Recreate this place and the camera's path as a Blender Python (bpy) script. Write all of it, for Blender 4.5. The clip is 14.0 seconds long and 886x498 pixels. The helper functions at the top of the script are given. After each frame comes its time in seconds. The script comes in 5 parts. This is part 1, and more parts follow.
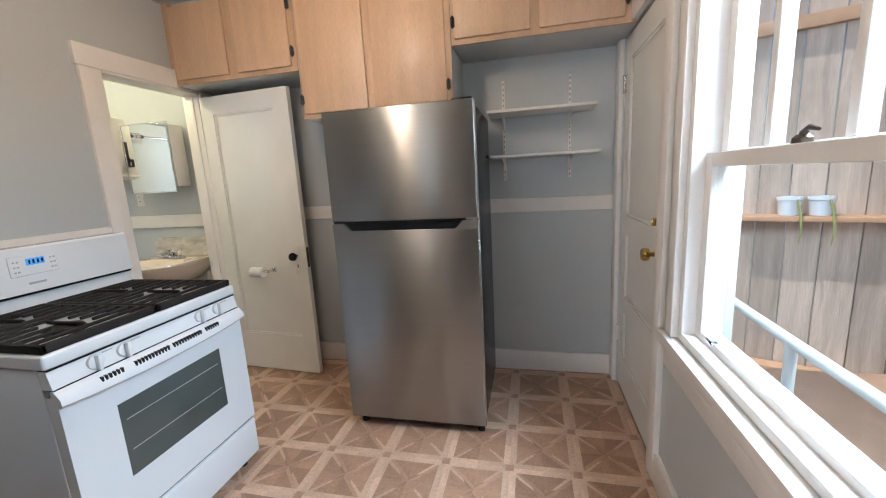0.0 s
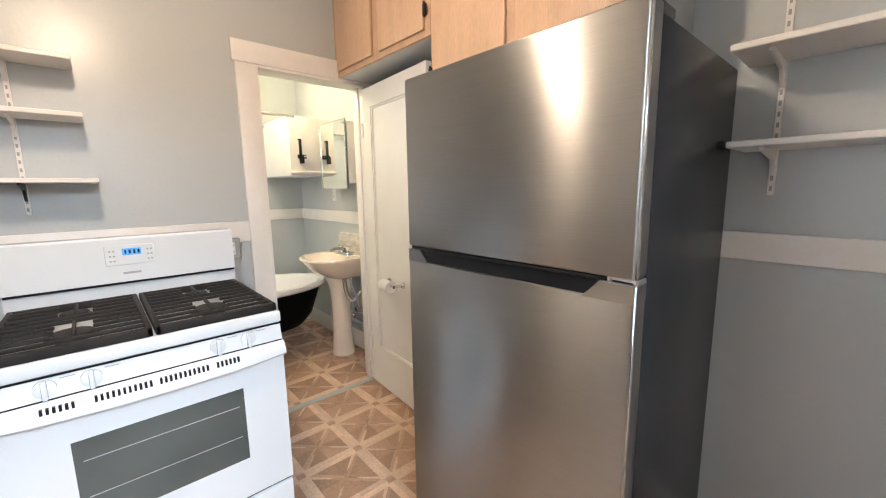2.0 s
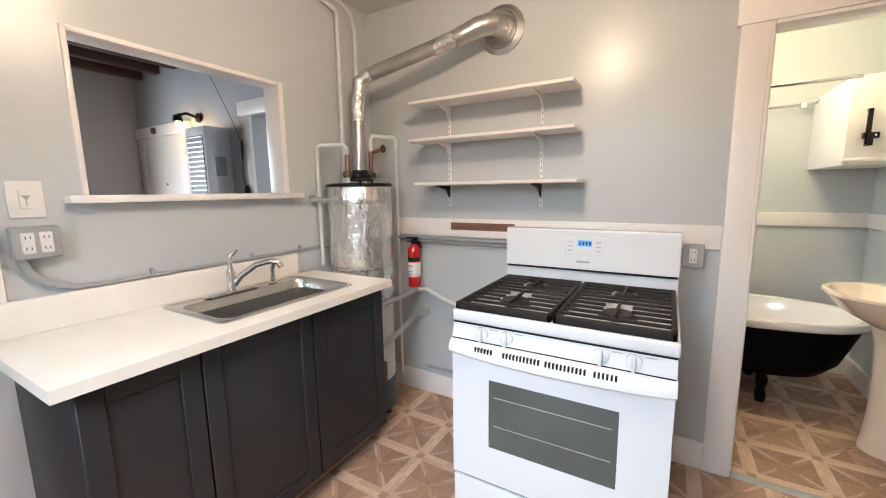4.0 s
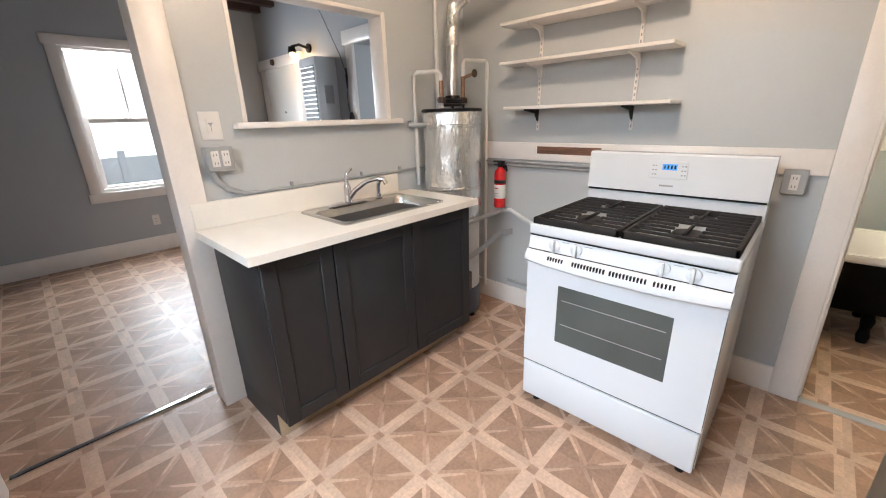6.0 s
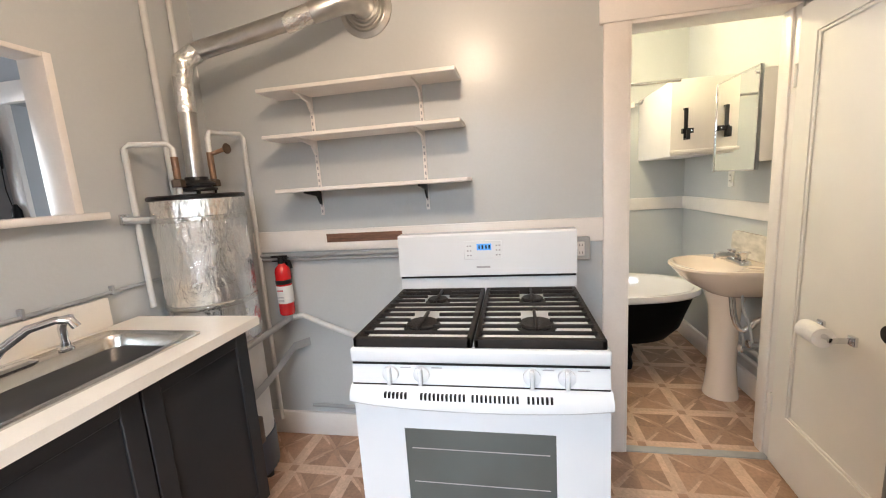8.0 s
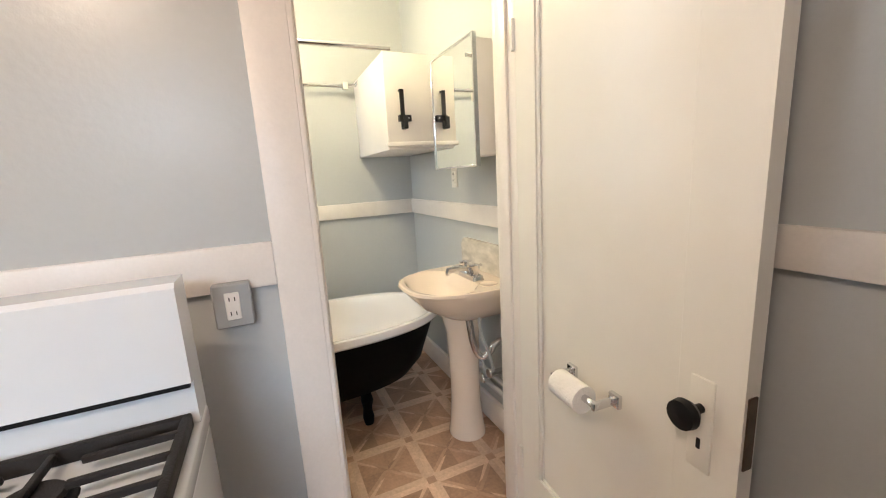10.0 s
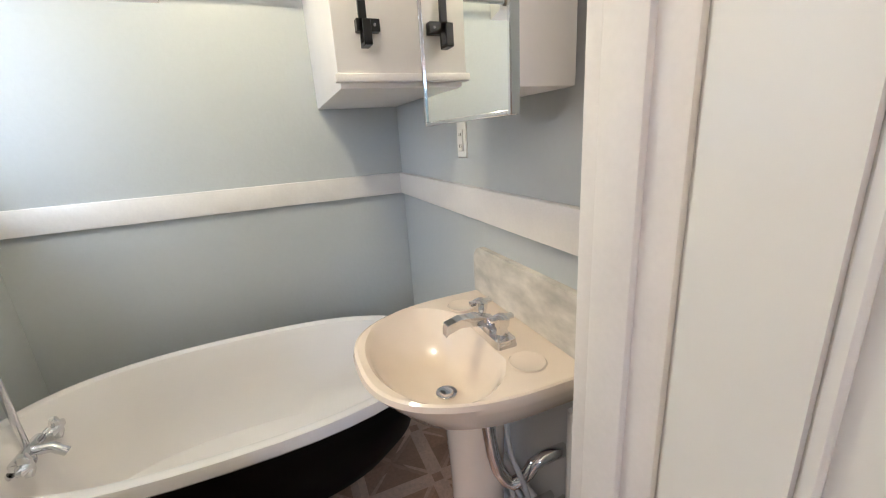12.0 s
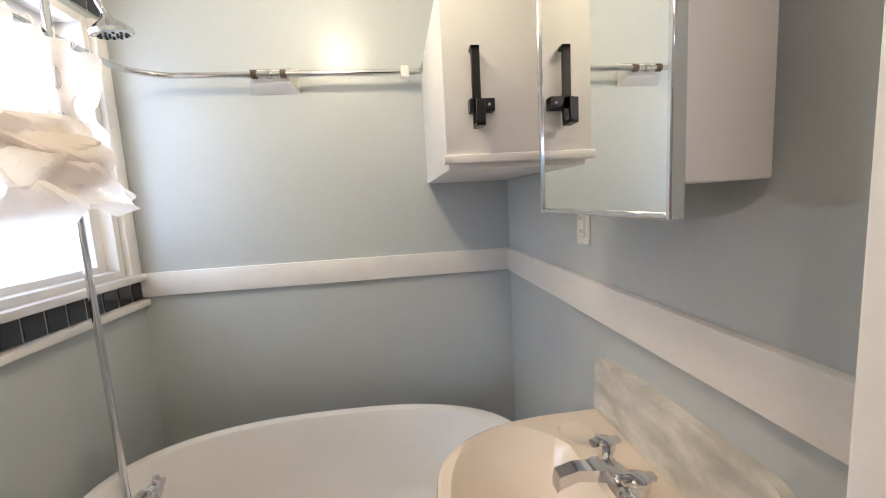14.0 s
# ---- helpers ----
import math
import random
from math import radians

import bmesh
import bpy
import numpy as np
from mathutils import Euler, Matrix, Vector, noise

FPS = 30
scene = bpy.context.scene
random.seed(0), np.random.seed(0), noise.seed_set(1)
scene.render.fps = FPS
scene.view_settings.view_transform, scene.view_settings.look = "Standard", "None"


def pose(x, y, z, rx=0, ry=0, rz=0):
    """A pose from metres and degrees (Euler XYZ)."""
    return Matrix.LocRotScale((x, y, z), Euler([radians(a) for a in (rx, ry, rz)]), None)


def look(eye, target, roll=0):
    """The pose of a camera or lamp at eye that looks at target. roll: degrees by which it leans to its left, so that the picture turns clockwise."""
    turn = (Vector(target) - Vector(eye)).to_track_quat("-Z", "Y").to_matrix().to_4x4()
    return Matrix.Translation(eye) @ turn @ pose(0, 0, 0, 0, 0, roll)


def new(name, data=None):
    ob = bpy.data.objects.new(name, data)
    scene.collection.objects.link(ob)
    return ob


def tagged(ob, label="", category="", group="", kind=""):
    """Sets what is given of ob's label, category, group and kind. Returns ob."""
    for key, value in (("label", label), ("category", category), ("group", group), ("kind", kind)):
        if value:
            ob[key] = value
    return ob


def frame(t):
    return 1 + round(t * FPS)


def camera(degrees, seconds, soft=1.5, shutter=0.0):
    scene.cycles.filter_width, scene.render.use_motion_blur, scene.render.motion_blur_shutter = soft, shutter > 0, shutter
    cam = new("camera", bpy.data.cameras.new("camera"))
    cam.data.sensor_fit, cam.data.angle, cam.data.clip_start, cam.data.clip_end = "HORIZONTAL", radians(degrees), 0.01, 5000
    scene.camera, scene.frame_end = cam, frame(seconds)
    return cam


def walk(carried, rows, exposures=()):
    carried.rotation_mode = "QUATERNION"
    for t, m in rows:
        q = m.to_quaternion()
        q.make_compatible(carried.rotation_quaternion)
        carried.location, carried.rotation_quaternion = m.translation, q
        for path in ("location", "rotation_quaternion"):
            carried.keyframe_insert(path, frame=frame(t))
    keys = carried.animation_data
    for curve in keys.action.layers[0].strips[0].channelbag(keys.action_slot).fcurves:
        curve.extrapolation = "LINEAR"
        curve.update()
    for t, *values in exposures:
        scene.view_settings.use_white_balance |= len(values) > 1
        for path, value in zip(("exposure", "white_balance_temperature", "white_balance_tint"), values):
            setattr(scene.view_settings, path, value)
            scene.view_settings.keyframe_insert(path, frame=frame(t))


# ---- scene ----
cam = camera(97.5, 14.0, soft=1.1)

PATH = [
    (0, (0.098, 0.108, 1.379), (-0.343, 2.024, 1.016), -3.2),
    (0.5, (0.144, 0.389, 1.37), (-0.278, 2.315, 1.032), -1.7),
    (1, (0.164, 0.664, 1.345), (-0.36, 2.567, 1.027), -1.2),
    (1.5, (0.16, 0.93, 1.375), (-0.821, 2.646, 1.07), -2.0),
    (2, (0.17, 1.151, 1.372), (-1.302, 2.469, 1.065), -0.9),
    (2.5, (0.181, 1.291, 1.389), (-1.622, 2.099, 1.074), -0.8),
    (3, (0.09, 1.322, 1.375), (-1.875, 1.518, 1.056), -1.9),
    (3.5, (0.016, 1.402, 1.389), (-1.91, 0.967, 1.071), -2.5),
    (4, (-0.01, 1.574, 1.381), (-1.721, 0.58, 1.089), -0.8),
    (4.2, (-0.008, 1.617, 1.389), (-1.607, 0.45, 1.106), -0.8),
    (6.3, (0.189, 1.73, 1.374), (-1.184, 0.428, 0.726), -1.5),
    (6.5, (0.16, 1.694, 1.367), (-1.296, 0.439, 0.815), -1.8),
    (7, (0.056, 1.567, 1.388), (-1.565, 0.458, 1.007), -2.2),
    (7.5, (-0.057, 1.502, 1.391), (-1.849, 0.677, 1.063), -2.7),
    (8, (-0.233, 1.382, 1.403), (-2.173, 1.015, 1.083), -3.7),
    (8.5, (-0.403, 1.351, 1.392), (-2.369, 1.514, 1.059), -4.1),
    (9, (-0.626, 1.466, 1.37), (-2.507, 2.054, 1.025), -3.5),
    (11.5, (-1.74, 2.157, 1.35), (-3.503, 3.015, 0.956), -3.4),
    (12, (-1.928, 2.225, 1.352), (-3.713, 2.932, 0.795), -3.8),
    (12.5, (-2.028, 2.238, 1.324), (-3.8, 2.703, 0.522), -3.8),
    (13, (-2.105, 2.245, 1.303), (-3.841, 2.501, 0.342), -3.9),
    (13.5, (-2.123, 2.275, 1.376), (-4.019, 2.518, 0.788), -3.3),
    (14, (-2.098, 2.275, 1.419), (-4.07, 2.505, 1.176), -3.2),
]

EXPOSURES = [(0.0, -0.4, 6000, 8), (0.5, -0.45, 6100, 9), (1.0, -0.4, 6300, 9), (2.0, 0.15, 6400, 10), (2.5, 0.25, 6500, 11), (4.0, 0.1, 6400, 11), (7.5, 0.05, 6550, 12), (9.2, 0.2, 6600, 12), (11.3, -0.1, 5700, 14), (12.5, -0.05, 5600, 15), (13.0, 0.1, 5600, 16), (13.5, -0.1, 5600, 17), (14.0, -0.4, 5700, 18)]
walk(cam, [(t, look(e, g, r)) for t, e, g, r in PATH], EXPOSURES)

# ---- light ----
world = bpy.data.worlds.new("world")
scene.world = world
world.use_nodes = True
wn = world.node_tree.nodes
sky = wn.new("ShaderNodeTexSky")
sky.sky_type, sky.sun_disc = "NISHITA", False
sky.sun_elevation, sky.sun_rotation = radians(64), radians(248)
wn["Background"].inputs["Strength"].default_value = 0.15
world.node_tree.links.new(sky.outputs[0], wn["Background"].inputs["Color"])


def lamp(name, kind, m, energy, color, **more):
    data = bpy.data.lights.new(name, kind)
    data.energy, data.color = energy, color
    for k, v in more.items():
        if k == "size": data.size = v
        if k == "size_y": data.shape, data.size_y = "RECTANGLE", v
        if k == "radius": data.shadow_soft_size = v
        if k == "angle": data.angle = v
    ob = new(name, data)
    ob.matrix_world = m
    return ob


lamp("sun", "SUN", look((-4.0, -1.6, 8.8), (0, 0, 0)), 5.0, (1, 0.95, 0.87), angle=radians(0.6))
# area lamps added for sky light; the kitchen one hangs unseen above its window
lamp("kitchen_window_daylight", "AREA", look((1.45, 1.12, 2.45), (-0.7, 1.35, 1.0)), 255, (0.74, 0.88, 1.0), size=1.5, size_y=0.9)
lamp("bath_window_daylight", "AREA", look((-3.34, 1.02, 1.7), (-3.3, 3, 1.2)), 10, (0.86, 0.94, 1.0), size=0.75, size_y=0.85)
lamp("living_window_daylight", "AREA", look((-0.78, -3.88, 1.45), (-0.78, 0, 0.9)), 90, (0.85, 0.93, 1.0), size=0.8, size_y=1.3)
# bulbs
lamp("kitchen_bulb", "POINT", pose(-0.83, 1.13, 2.36), 46, (1.0, 0.78, 0.57), radius=0.07)
lamp("bath_bulb", "POINT", pose(-2.95, 2.0, 2.36), 35, (1.0, 0.84, 0.50), radius=0.06)
lamp("sconce_bulb", "POINT", pose(-2.06, -2.5, 2.02), 5, (1.0, 0.62, 0.25), radius=0.03)


# ---- materials ----
def material(name, color, rough=0.5, metal=0.0, var=0.08, scale=6.0, grain=0.0, grain_scale=120.0, stretch=(1, 1, 1), bump=0.0,
             island=0.0, spec=0.5, coat=0.0, trans=0.0, emit=None, aniso=0.0, rough_var=0.0, fine_bump=0.0):
    """A surface with broad and fine variation of its colour, gloss and relief."""
    m = bpy.data.materials.new(name)
    m.use_nodes = True
    n, l = m.node_tree.nodes, m.node_tree.links
    p = n["Principled BSDF"]
    p.inputs["Roughness"].default_value, p.inputs["Metallic"].default_value = rough, metal
    p.inputs["Specular IOR Level"].default_value = spec
    p.inputs["Coat Weight"].default_value = coat
    p.inputs["Transmission Weight"].default_value = trans
    p.inputs["Anisotropic"].default_value, p.inputs["Anisotropic Rotation"].default_value = aniso, 0.25 if aniso else 0.0
    if emit:
        p.inputs["Emission Color"].default_value, p.inputs["Emission Strength"].default_value = (*emit[:3], 1), emit[3]
    tc = n.new("ShaderNodeTexCoord")
    mp = n.new("ShaderNodeMapping")
    mp.inputs["Scale"].default_value = stretch
    l.new(tc.outputs["Object"], mp.inputs["Vector"])
    big = n.new("ShaderNodeTexNoise")
    big.inputs["Scale"].default_value, big.inputs["Detail"].default_value = scale, 5
    l.new(mp.outputs[0], big.inputs["Vector"])
    fine = n.new("ShaderNodeTexNoise")
    fine.inputs["Scale"].default_value, fine.inputs["Detail"].default_value = grain_scale, 3
    l.new(mp.outputs[0], fine.inputs["Vector"])

    def scaled(src, amount, base):
        k = n.new("ShaderNodeMapRange")
        k.inputs[1].default_value, k.inputs[2].default_value = 0.25, 0.75
        k.inputs[3].default_value, k.inputs[4].default_value = base - amount, base + amount
        l.new(src, k.inputs[0])
        return k.outputs[0]
    value = scaled(big.outputs[0], var, 1.0)
    if grain:
        mul = n.new("ShaderNodeMath"); mul.operation = "MULTIPLY"
        l.new(value, mul.inputs[0]); l.new(scaled(fine.outputs[0], grain, 1.0), mul.inputs[1])
        value = mul.outputs[0]
    if island:
        g = n.new("ShaderNodeNewGeometry")
        o = n.new("ShaderNodeObjectInfo")
        ad = n.new("ShaderNodeMath"); ad.operation = "ADD"
        l.new(g.outputs["Random Per Island"], ad.inputs[0]); l.new(o.outputs["Random"], ad.inputs[1])
        fr = n.new("ShaderNodeMath"); fr.operation = "FRACT"
        l.new(ad.outputs[0], fr.inputs[0])
        k = n.new("ShaderNodeMapRange")
        k.inputs[3].default_value, k.inputs[4].default_value = 1 - island, 1 + island
        l.new(fr.outputs[0], k.inputs[0])
        mul = n.new("ShaderNodeMath"); mul.operation = "MULTIPLY"
        l.new(value, mul.inputs[0]); l.new(k.outputs[0], mul.inputs[1])
        value = mul.outputs[0]
    vm = n.new("ShaderNodeVectorMath"); vm.operation = "SCALE"
    vm.inputs[0].default_value = color
    l.new(value, vm.inputs["Scale"])
    l.new(vm.outputs[0], p.inputs["Base Color"])
    if rough_var:
        l.new(scaled(big.outputs[0], rough_var, rough), p.inputs["Roughness"])
    if bump or fine_bump:
        b = n.new("ShaderNodeBump")
        b.inputs["Strength"].default_value, b.inputs["Distance"].default_value = 1.0, bump or fine_bump
        l.new((big if bump else fine).outputs[0], b.inputs["Height"])
        l.new(b.outputs[0], p.inputs["Normal"])
    return m


WALL = material("wall_paint", (0.50, 0.52, 0.53), 0.30, var=0.02, scale=1.6, grain=0.012, grain_scale=60, fine_bump=0.0006)
WALL_LIV = material("living_wall_paint", (0.40, 0.42, 0.45), 0.5, var=0.035, scale=2.2, bump=0.003)
CEIL = material("ceiling_paint", (0.62, 0.62, 0.60), 0.6, var=0.04, scale=3, bump=0.003)
TRIM = material("trim_paint", (0.80, 0.76, 0.73), 0.32, var=0.03, scale=11, grain=0.02, bump=0.0022, rough_var=0.03)
DOORP = material("door_paint", (0.80, 0.78, 0.74), 0.3, var=0.035, scale=4, bump=0.0025)
WOOD = material("birch_veneer", (0.62, 0.41, 0.27), 0.38, var=0.10, scale=3.5, grain=0.09, grain_scale=55, stretch=(5, 5, 0.6))
WOOD_EDGE = material("birch_edge", (0.55, 0.36, 0.235), 0.42, var=0.10, scale=5, grain=0.1, grain_scale=60, stretch=(4, 4, 0.7))
DARKCAB = material("charcoal_paint", (0.022, 0.022, 0.024), 0.42, spec=0.35, var=0.12, scale=6, grain=0.05, bump=0.001)
KICK = material("toe_kick_wood", (0.42, 0.31, 0.20), 0.5, var=0.15, scale=5, grain=0.1)
COUNTER = material("cream_laminate", (0.80, 0.76, 0.70), 0.28, var=0.03, scale=9, grain=0.02, grain_scale=200)
STEEL = material("brushed_steel", (0.35, 0.346, 0.34), 0.33, 1.0, var=0.03, scale=1.5, grain=0.05, grain_scale=60, stretch=(0.15, 1, 22), aniso=0.9, rough_var=0.03)
SINKSTEEL = material("sink_steel", (0.56, 0.55, 0.53), 0.27, 1.0, var=0.06, scale=8, grain=0.06, grain_scale=90, stretch=(1, 8, 1))
FRIDGE_SIDE = material("fridge_side_enamel", (0.014, 0.015, 0.018), 0.26, spec=0.25, var=0.08, scale=5, fine_bump=0.0006, grain_scale=260)
BLACK = material("black_plastic", (0.007, 0.007, 0.008), 0.4, spec=0.25, var=0.2, scale=20)
RUBBER = material("dark_rubber", (0.03, 0.03, 0.03), 0.7, var=0.2, scale=20)
IRON = material("cast_iron", (0.016, 0.013, 0.012), 0.62, spec=0.3, var=0.25, scale=30, fine_bump=0.001, grain_scale=300)
ENAMEL = material("white_enamel", (0.71, 0.73, 0.76), 0.18, var=0.02, scale=4, coat=0.3)
OVENGLASS = material("oven_glass", (0.07, 0.086, 0.084), 0.08, var=0.25, scale=3, coat=0.4)
DISPLAY = material("clock_display", (0.01, 0.02, 0.05), 0.2, var=0.1, emit=(0.12, 0.45, 1.0, 0.9))
DISPLAY_BG = material("display_window", (0.01, 0.012, 0.02), 0.15, var=0.1)
INK = material("grey_print", (0.35, 0.35, 0.37), 0.5, var=0.1)
CHROME = material("chrome", (0.72, 0.72, 0.74), 0.09, 1.0, var=0.05, scale=15)
BRASS = material("brass", (0.62, 0.42, 0.14), 0.2, 1.0, var=0.12, scale=25)
BRONZE = material("aged_bronze", (0.10, 0.07, 0.05), 0.4, 0.6, var=0.25, scale=30)
FOIL = material("foil_blanket", (0.86, 0.85, 0.82), 0.24, 1.0, var=0.08, scale=22, stretch=(1, 1, 0.45), bump=0.016, rough_var=0.06)
FLUE = material("galvanised_flue", (0.52, 0.51, 0.49), 0.28, 1.0, var=0.14, scale=14, bump=0.004)
TAPE = material("foil_tape", (0.74, 0.73, 0.70), 0.22, 1.0, var=0.10, scale=30, bump=0.012)
TANK = material("tank_enamel", (0.55, 0.55, 0.54), 0.4, var=0.10, scale=6)
DKBLUE = material("tank_base", (0.05, 0.065, 0.09), 0.4, var=0.15, scale=10)
PIPEW = material("painted_pipe", (0.66, 0.66, 0.65), 0.35, var=0.06, scale=12)
CONDUIT = material("grey_conduit", (0.36, 0.37, 0.38), 0.45, 0.2, var=0.10, scale=15)
COPPER = material("copper_pipe", (0.28, 0.17, 0.11), 0.35, 0.9, var=0.25, scale=25)
RED = material("red_lacquer", (0.55, 0.012, 0.015), 0.22, var=0.08, scale=8, coat=0.4)
LABELW = material("paper_label", (0.72, 0.70, 0.68), 0.5, var=0.05, scale=12)
PORC = material("cream_porcelain", (0.80, 0.68, 0.57), 0.10, var=0.02, scale=4, coat=0.5)
PORCW = material("white_porcelain", (0.82, 0.78, 0.74), 0.12, var=0.02, scale=4, coat=0.5)
TUBW = material("tub_enamel", (0.82, 0.78, 0.76), 0.16, var=0.03, scale=3, coat=0.4)
TUBK = material("tub_black_paint", (0.003, 0.003, 0.003), 0.5, spec=0.08, var=0.2, scale=8)
MARBLE = material("veined_marble", (0.62, 0.58, 0.52), 0.2, var=0.30, scale=9, grain=0.08, grain_scale=30, stretch=(1, 1, 2))
MIRROR = material("mirror_glass", (0.88, 0.89, 0.87), 0.015, 1.0, var=0.01)
CABW = material("cabinet_white_paint", (0.80, 0.76, 0.74), 0.33, var=0.04, scale=5, bump=0.0015)
TILEK = material("black_tile", (0.012, 0.014, 0.02), 0.12, var=0.2, scale=20, coat=0.4)
GROUT = material("grout", (0.55, 0.54, 0.52), 0.7, var=0.1, scale=30)
PAPER = material("tissue_paper", (0.82, 0.80, 0.78), 0.9, var=0.04, scale=30, fine_bump=0.002)
BEAM = material("dark_beam_wood", (0.045, 0.022, 0.018), 0.5, var=0.3, scale=6, grain=0.2, grain_scale=40, stretch=(1, 8, 8))
FENCE = material("weathered_board", (0.52, 0.40, 0.325), 0.75, var=0.22, scale=3, grain=0.18, grain_scale=30, stretch=(6, 6, 0.5), island=0.16, bump=0.006)
LEDGE = material("fresh_board", (0.52, 0.30, 0.18), 0.7, var=0.15, scale=4, grain=0.1, stretch=(5, 0.6, 5))
BLOCK = material("concrete_block", (0.50, 0.49, 0.47), 0.9, var=0.12, scale=14, fine_bump=0.004, grain_scale=120)
REDCONC = material("red_concrete", (0.42, 0.13, 0.11), 0.85, var=0.12, scale=6)
GROUND = material("ground_concrete", (0.36, 0.35, 0.33), 0.9, var=0.15, scale=2, fine_bump=0.004)
SIDING = material("pale_siding", (0.72, 0.72, 0.70), 0.6, var=0.05, scale=3)
PLANT = material("trailing_vine", (0.30, 0.31, 0.12), 0.5, var=0.3, scale=40)
SCREWM = material("black_steel", (0.012, 0.012, 0.013), 0.35, 0.3, var=0.15, scale=30)
GREENWALL = material("hall_wall_paint", (0.36, 0.42, 0.40), 0.6, var=0.05, scale=2)
GLOW = material("lamp_glass", (0.9, 0.85, 0.75), 0.4, var=0.02, emit=(1.0, 0.72, 0.42, 5.0))
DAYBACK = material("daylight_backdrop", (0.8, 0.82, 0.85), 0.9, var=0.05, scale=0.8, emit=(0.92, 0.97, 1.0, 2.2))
BRUSHEDEDGE = material("bright_steel_edge", (0.75, 0.75, 0.75), 0.16, 1.0, var=0.03, scale=10)
T_NODE = material("vinyl_dark_square", (0.37, 0.225, 0.155), 0.46, var=0.12, scale=20, grain=0.1, island=0.10)
T_LIGHT = material("vinyl_pale_plank", (0.52, 0.345, 0.245), 0.46, var=0.12, scale=9, grain=0.14, grain_scale=70, island=0.13, rough_var=0.08)
T_MID = material("vinyl_tan_plank", (0.40, 0.25, 0.172), 0.46, var=0.12, scale=9, grain=0.14, grain_scale=70, island=0.14, rough_var=0.08)
T_BROWN = material("vinyl_brown_plank", (0.35, 0.21, 0.14), 0.46, var=0.16, scale=9, grain=0.14, grain_scale=70, island=0.16, rough_var=0.08)

T_GRID = material("vinyl_cream_plank", (0.56, 0.385, 0.285), 0.44, var=0.14, scale=9, grain=0.14, grain_scale=70, island=0.12, rough_var=0.08)


def clear(name, tint, rough):
    """Thin clear glass that lets light straight through and mirrors a little."""
    m = bpy.data.materials.new(name)
    m.use_nodes = True
    n, l = m.node_tree.nodes, m.node_tree.links
    n.remove(n["Principled BSDF"])
    t, g, x = (n.new("ShaderNode" + k) for k in ("BsdfTransparent", "BsdfGlossy", "MixShader"))
    t.inputs[0].default_value = (*tint, 1)
    g.inputs["Roughness"].default_value, x.inputs[0].default_value = rough, 0.03
    l.new(t.outputs[0], x.inputs[1]); l.new(g.outputs[0], x.inputs[2])
    l.new(x.outputs[0], n["Material Output"].inputs[0])
    return m


GLASS = clear("window_glass", (0.93, 0.95, 0.95), 0.03)


def cloth(name, color):
    m = bpy.data.materials.new(name)
    m.use_nodes = True
    n, l = m.node_tree.nodes, m.node_tree.links
    p = n["Principled BSDF"]
    p.inputs["Base Color"].default_value = (*color, 1)
    p.inputs["Roughness"].default_value = 0.5
    t, x, tr, y = (n.new("ShaderNode" + k) for k in ("BsdfTranslucent", "MixShader", "BsdfTransparent", "MixShader"))
    noise_tex = n.new("ShaderNodeTexNoise")
    noise_tex.inputs["Scale"].default_value = 26
    b = n.new("ShaderNodeBump"); b.inputs["Distance"].default_value = 0.006
    l.new(noise_tex.outputs[0], b.inputs["Height"]); l.new(b.outputs[0], p.inputs["Normal"])
    t.inputs[0].default_value = (*color, 1)
    x.inputs[0].default_value, y.inputs[0].default_value = 0.5, 0.12
    l.new(p.outputs[0], x.inputs[1]); l.new(t.outputs[0], x.inputs[2])
    l.new(x.outputs[0], y.inputs[1]); l.new(tr.outputs[0], y.inputs[2])
    l.new(y.outputs[0], n["Material Output"].inputs[0])
    return m


CURTAIN = cloth("curtain_vinyl", (0.86, 0.78, 0.70))


# ---- shapes ----
def put(bm, src):
    me = bpy.data.meshes.new("tmp")
    src.to_mesh(me)
    bm.from_mesh(me)
    bpy.data.meshes.remove(me)
    src.free()
    return bm


def box(lo, hi, bev=0.0, seg=2, bm=None, m=None):
    b = bmesh.new()
    bmesh.ops.create_cube(b, size=1)
    for v in b.verts:
        v.co = Vector([(a + c) / 2 + (c - a) * k for a, c, k in zip(lo, hi, v.co)])
    if bev:
        bmesh.ops.bevel(b, geom=b.edges[:], offset=bev, segments=seg, affect="EDGES", profile=0.5)
    if m is not None:
        b.transform(m)
    return put(bm, b) if bm is not None else b


def loft(rings, bm=None, close=True, cap=(True, True)):
    """Skins a list of rings of points that have the same number of points."""
    b = bm if bm is not None else bmesh.new()
    vs = [[b.verts.new(p) for p in r] for r in rings]
    k = len(vs[0])
    for a, c in zip(vs, vs[1:]):
        for i in range(k if close else k - 1):
            j = (i + 1) % k
            b.faces.new((a[i], a[j], c[j], c[i]))
    if cap[0]:
        b.faces.new(vs[0][::-1])
    if cap[1]:
        b.faces.new(vs[-1])
    return b


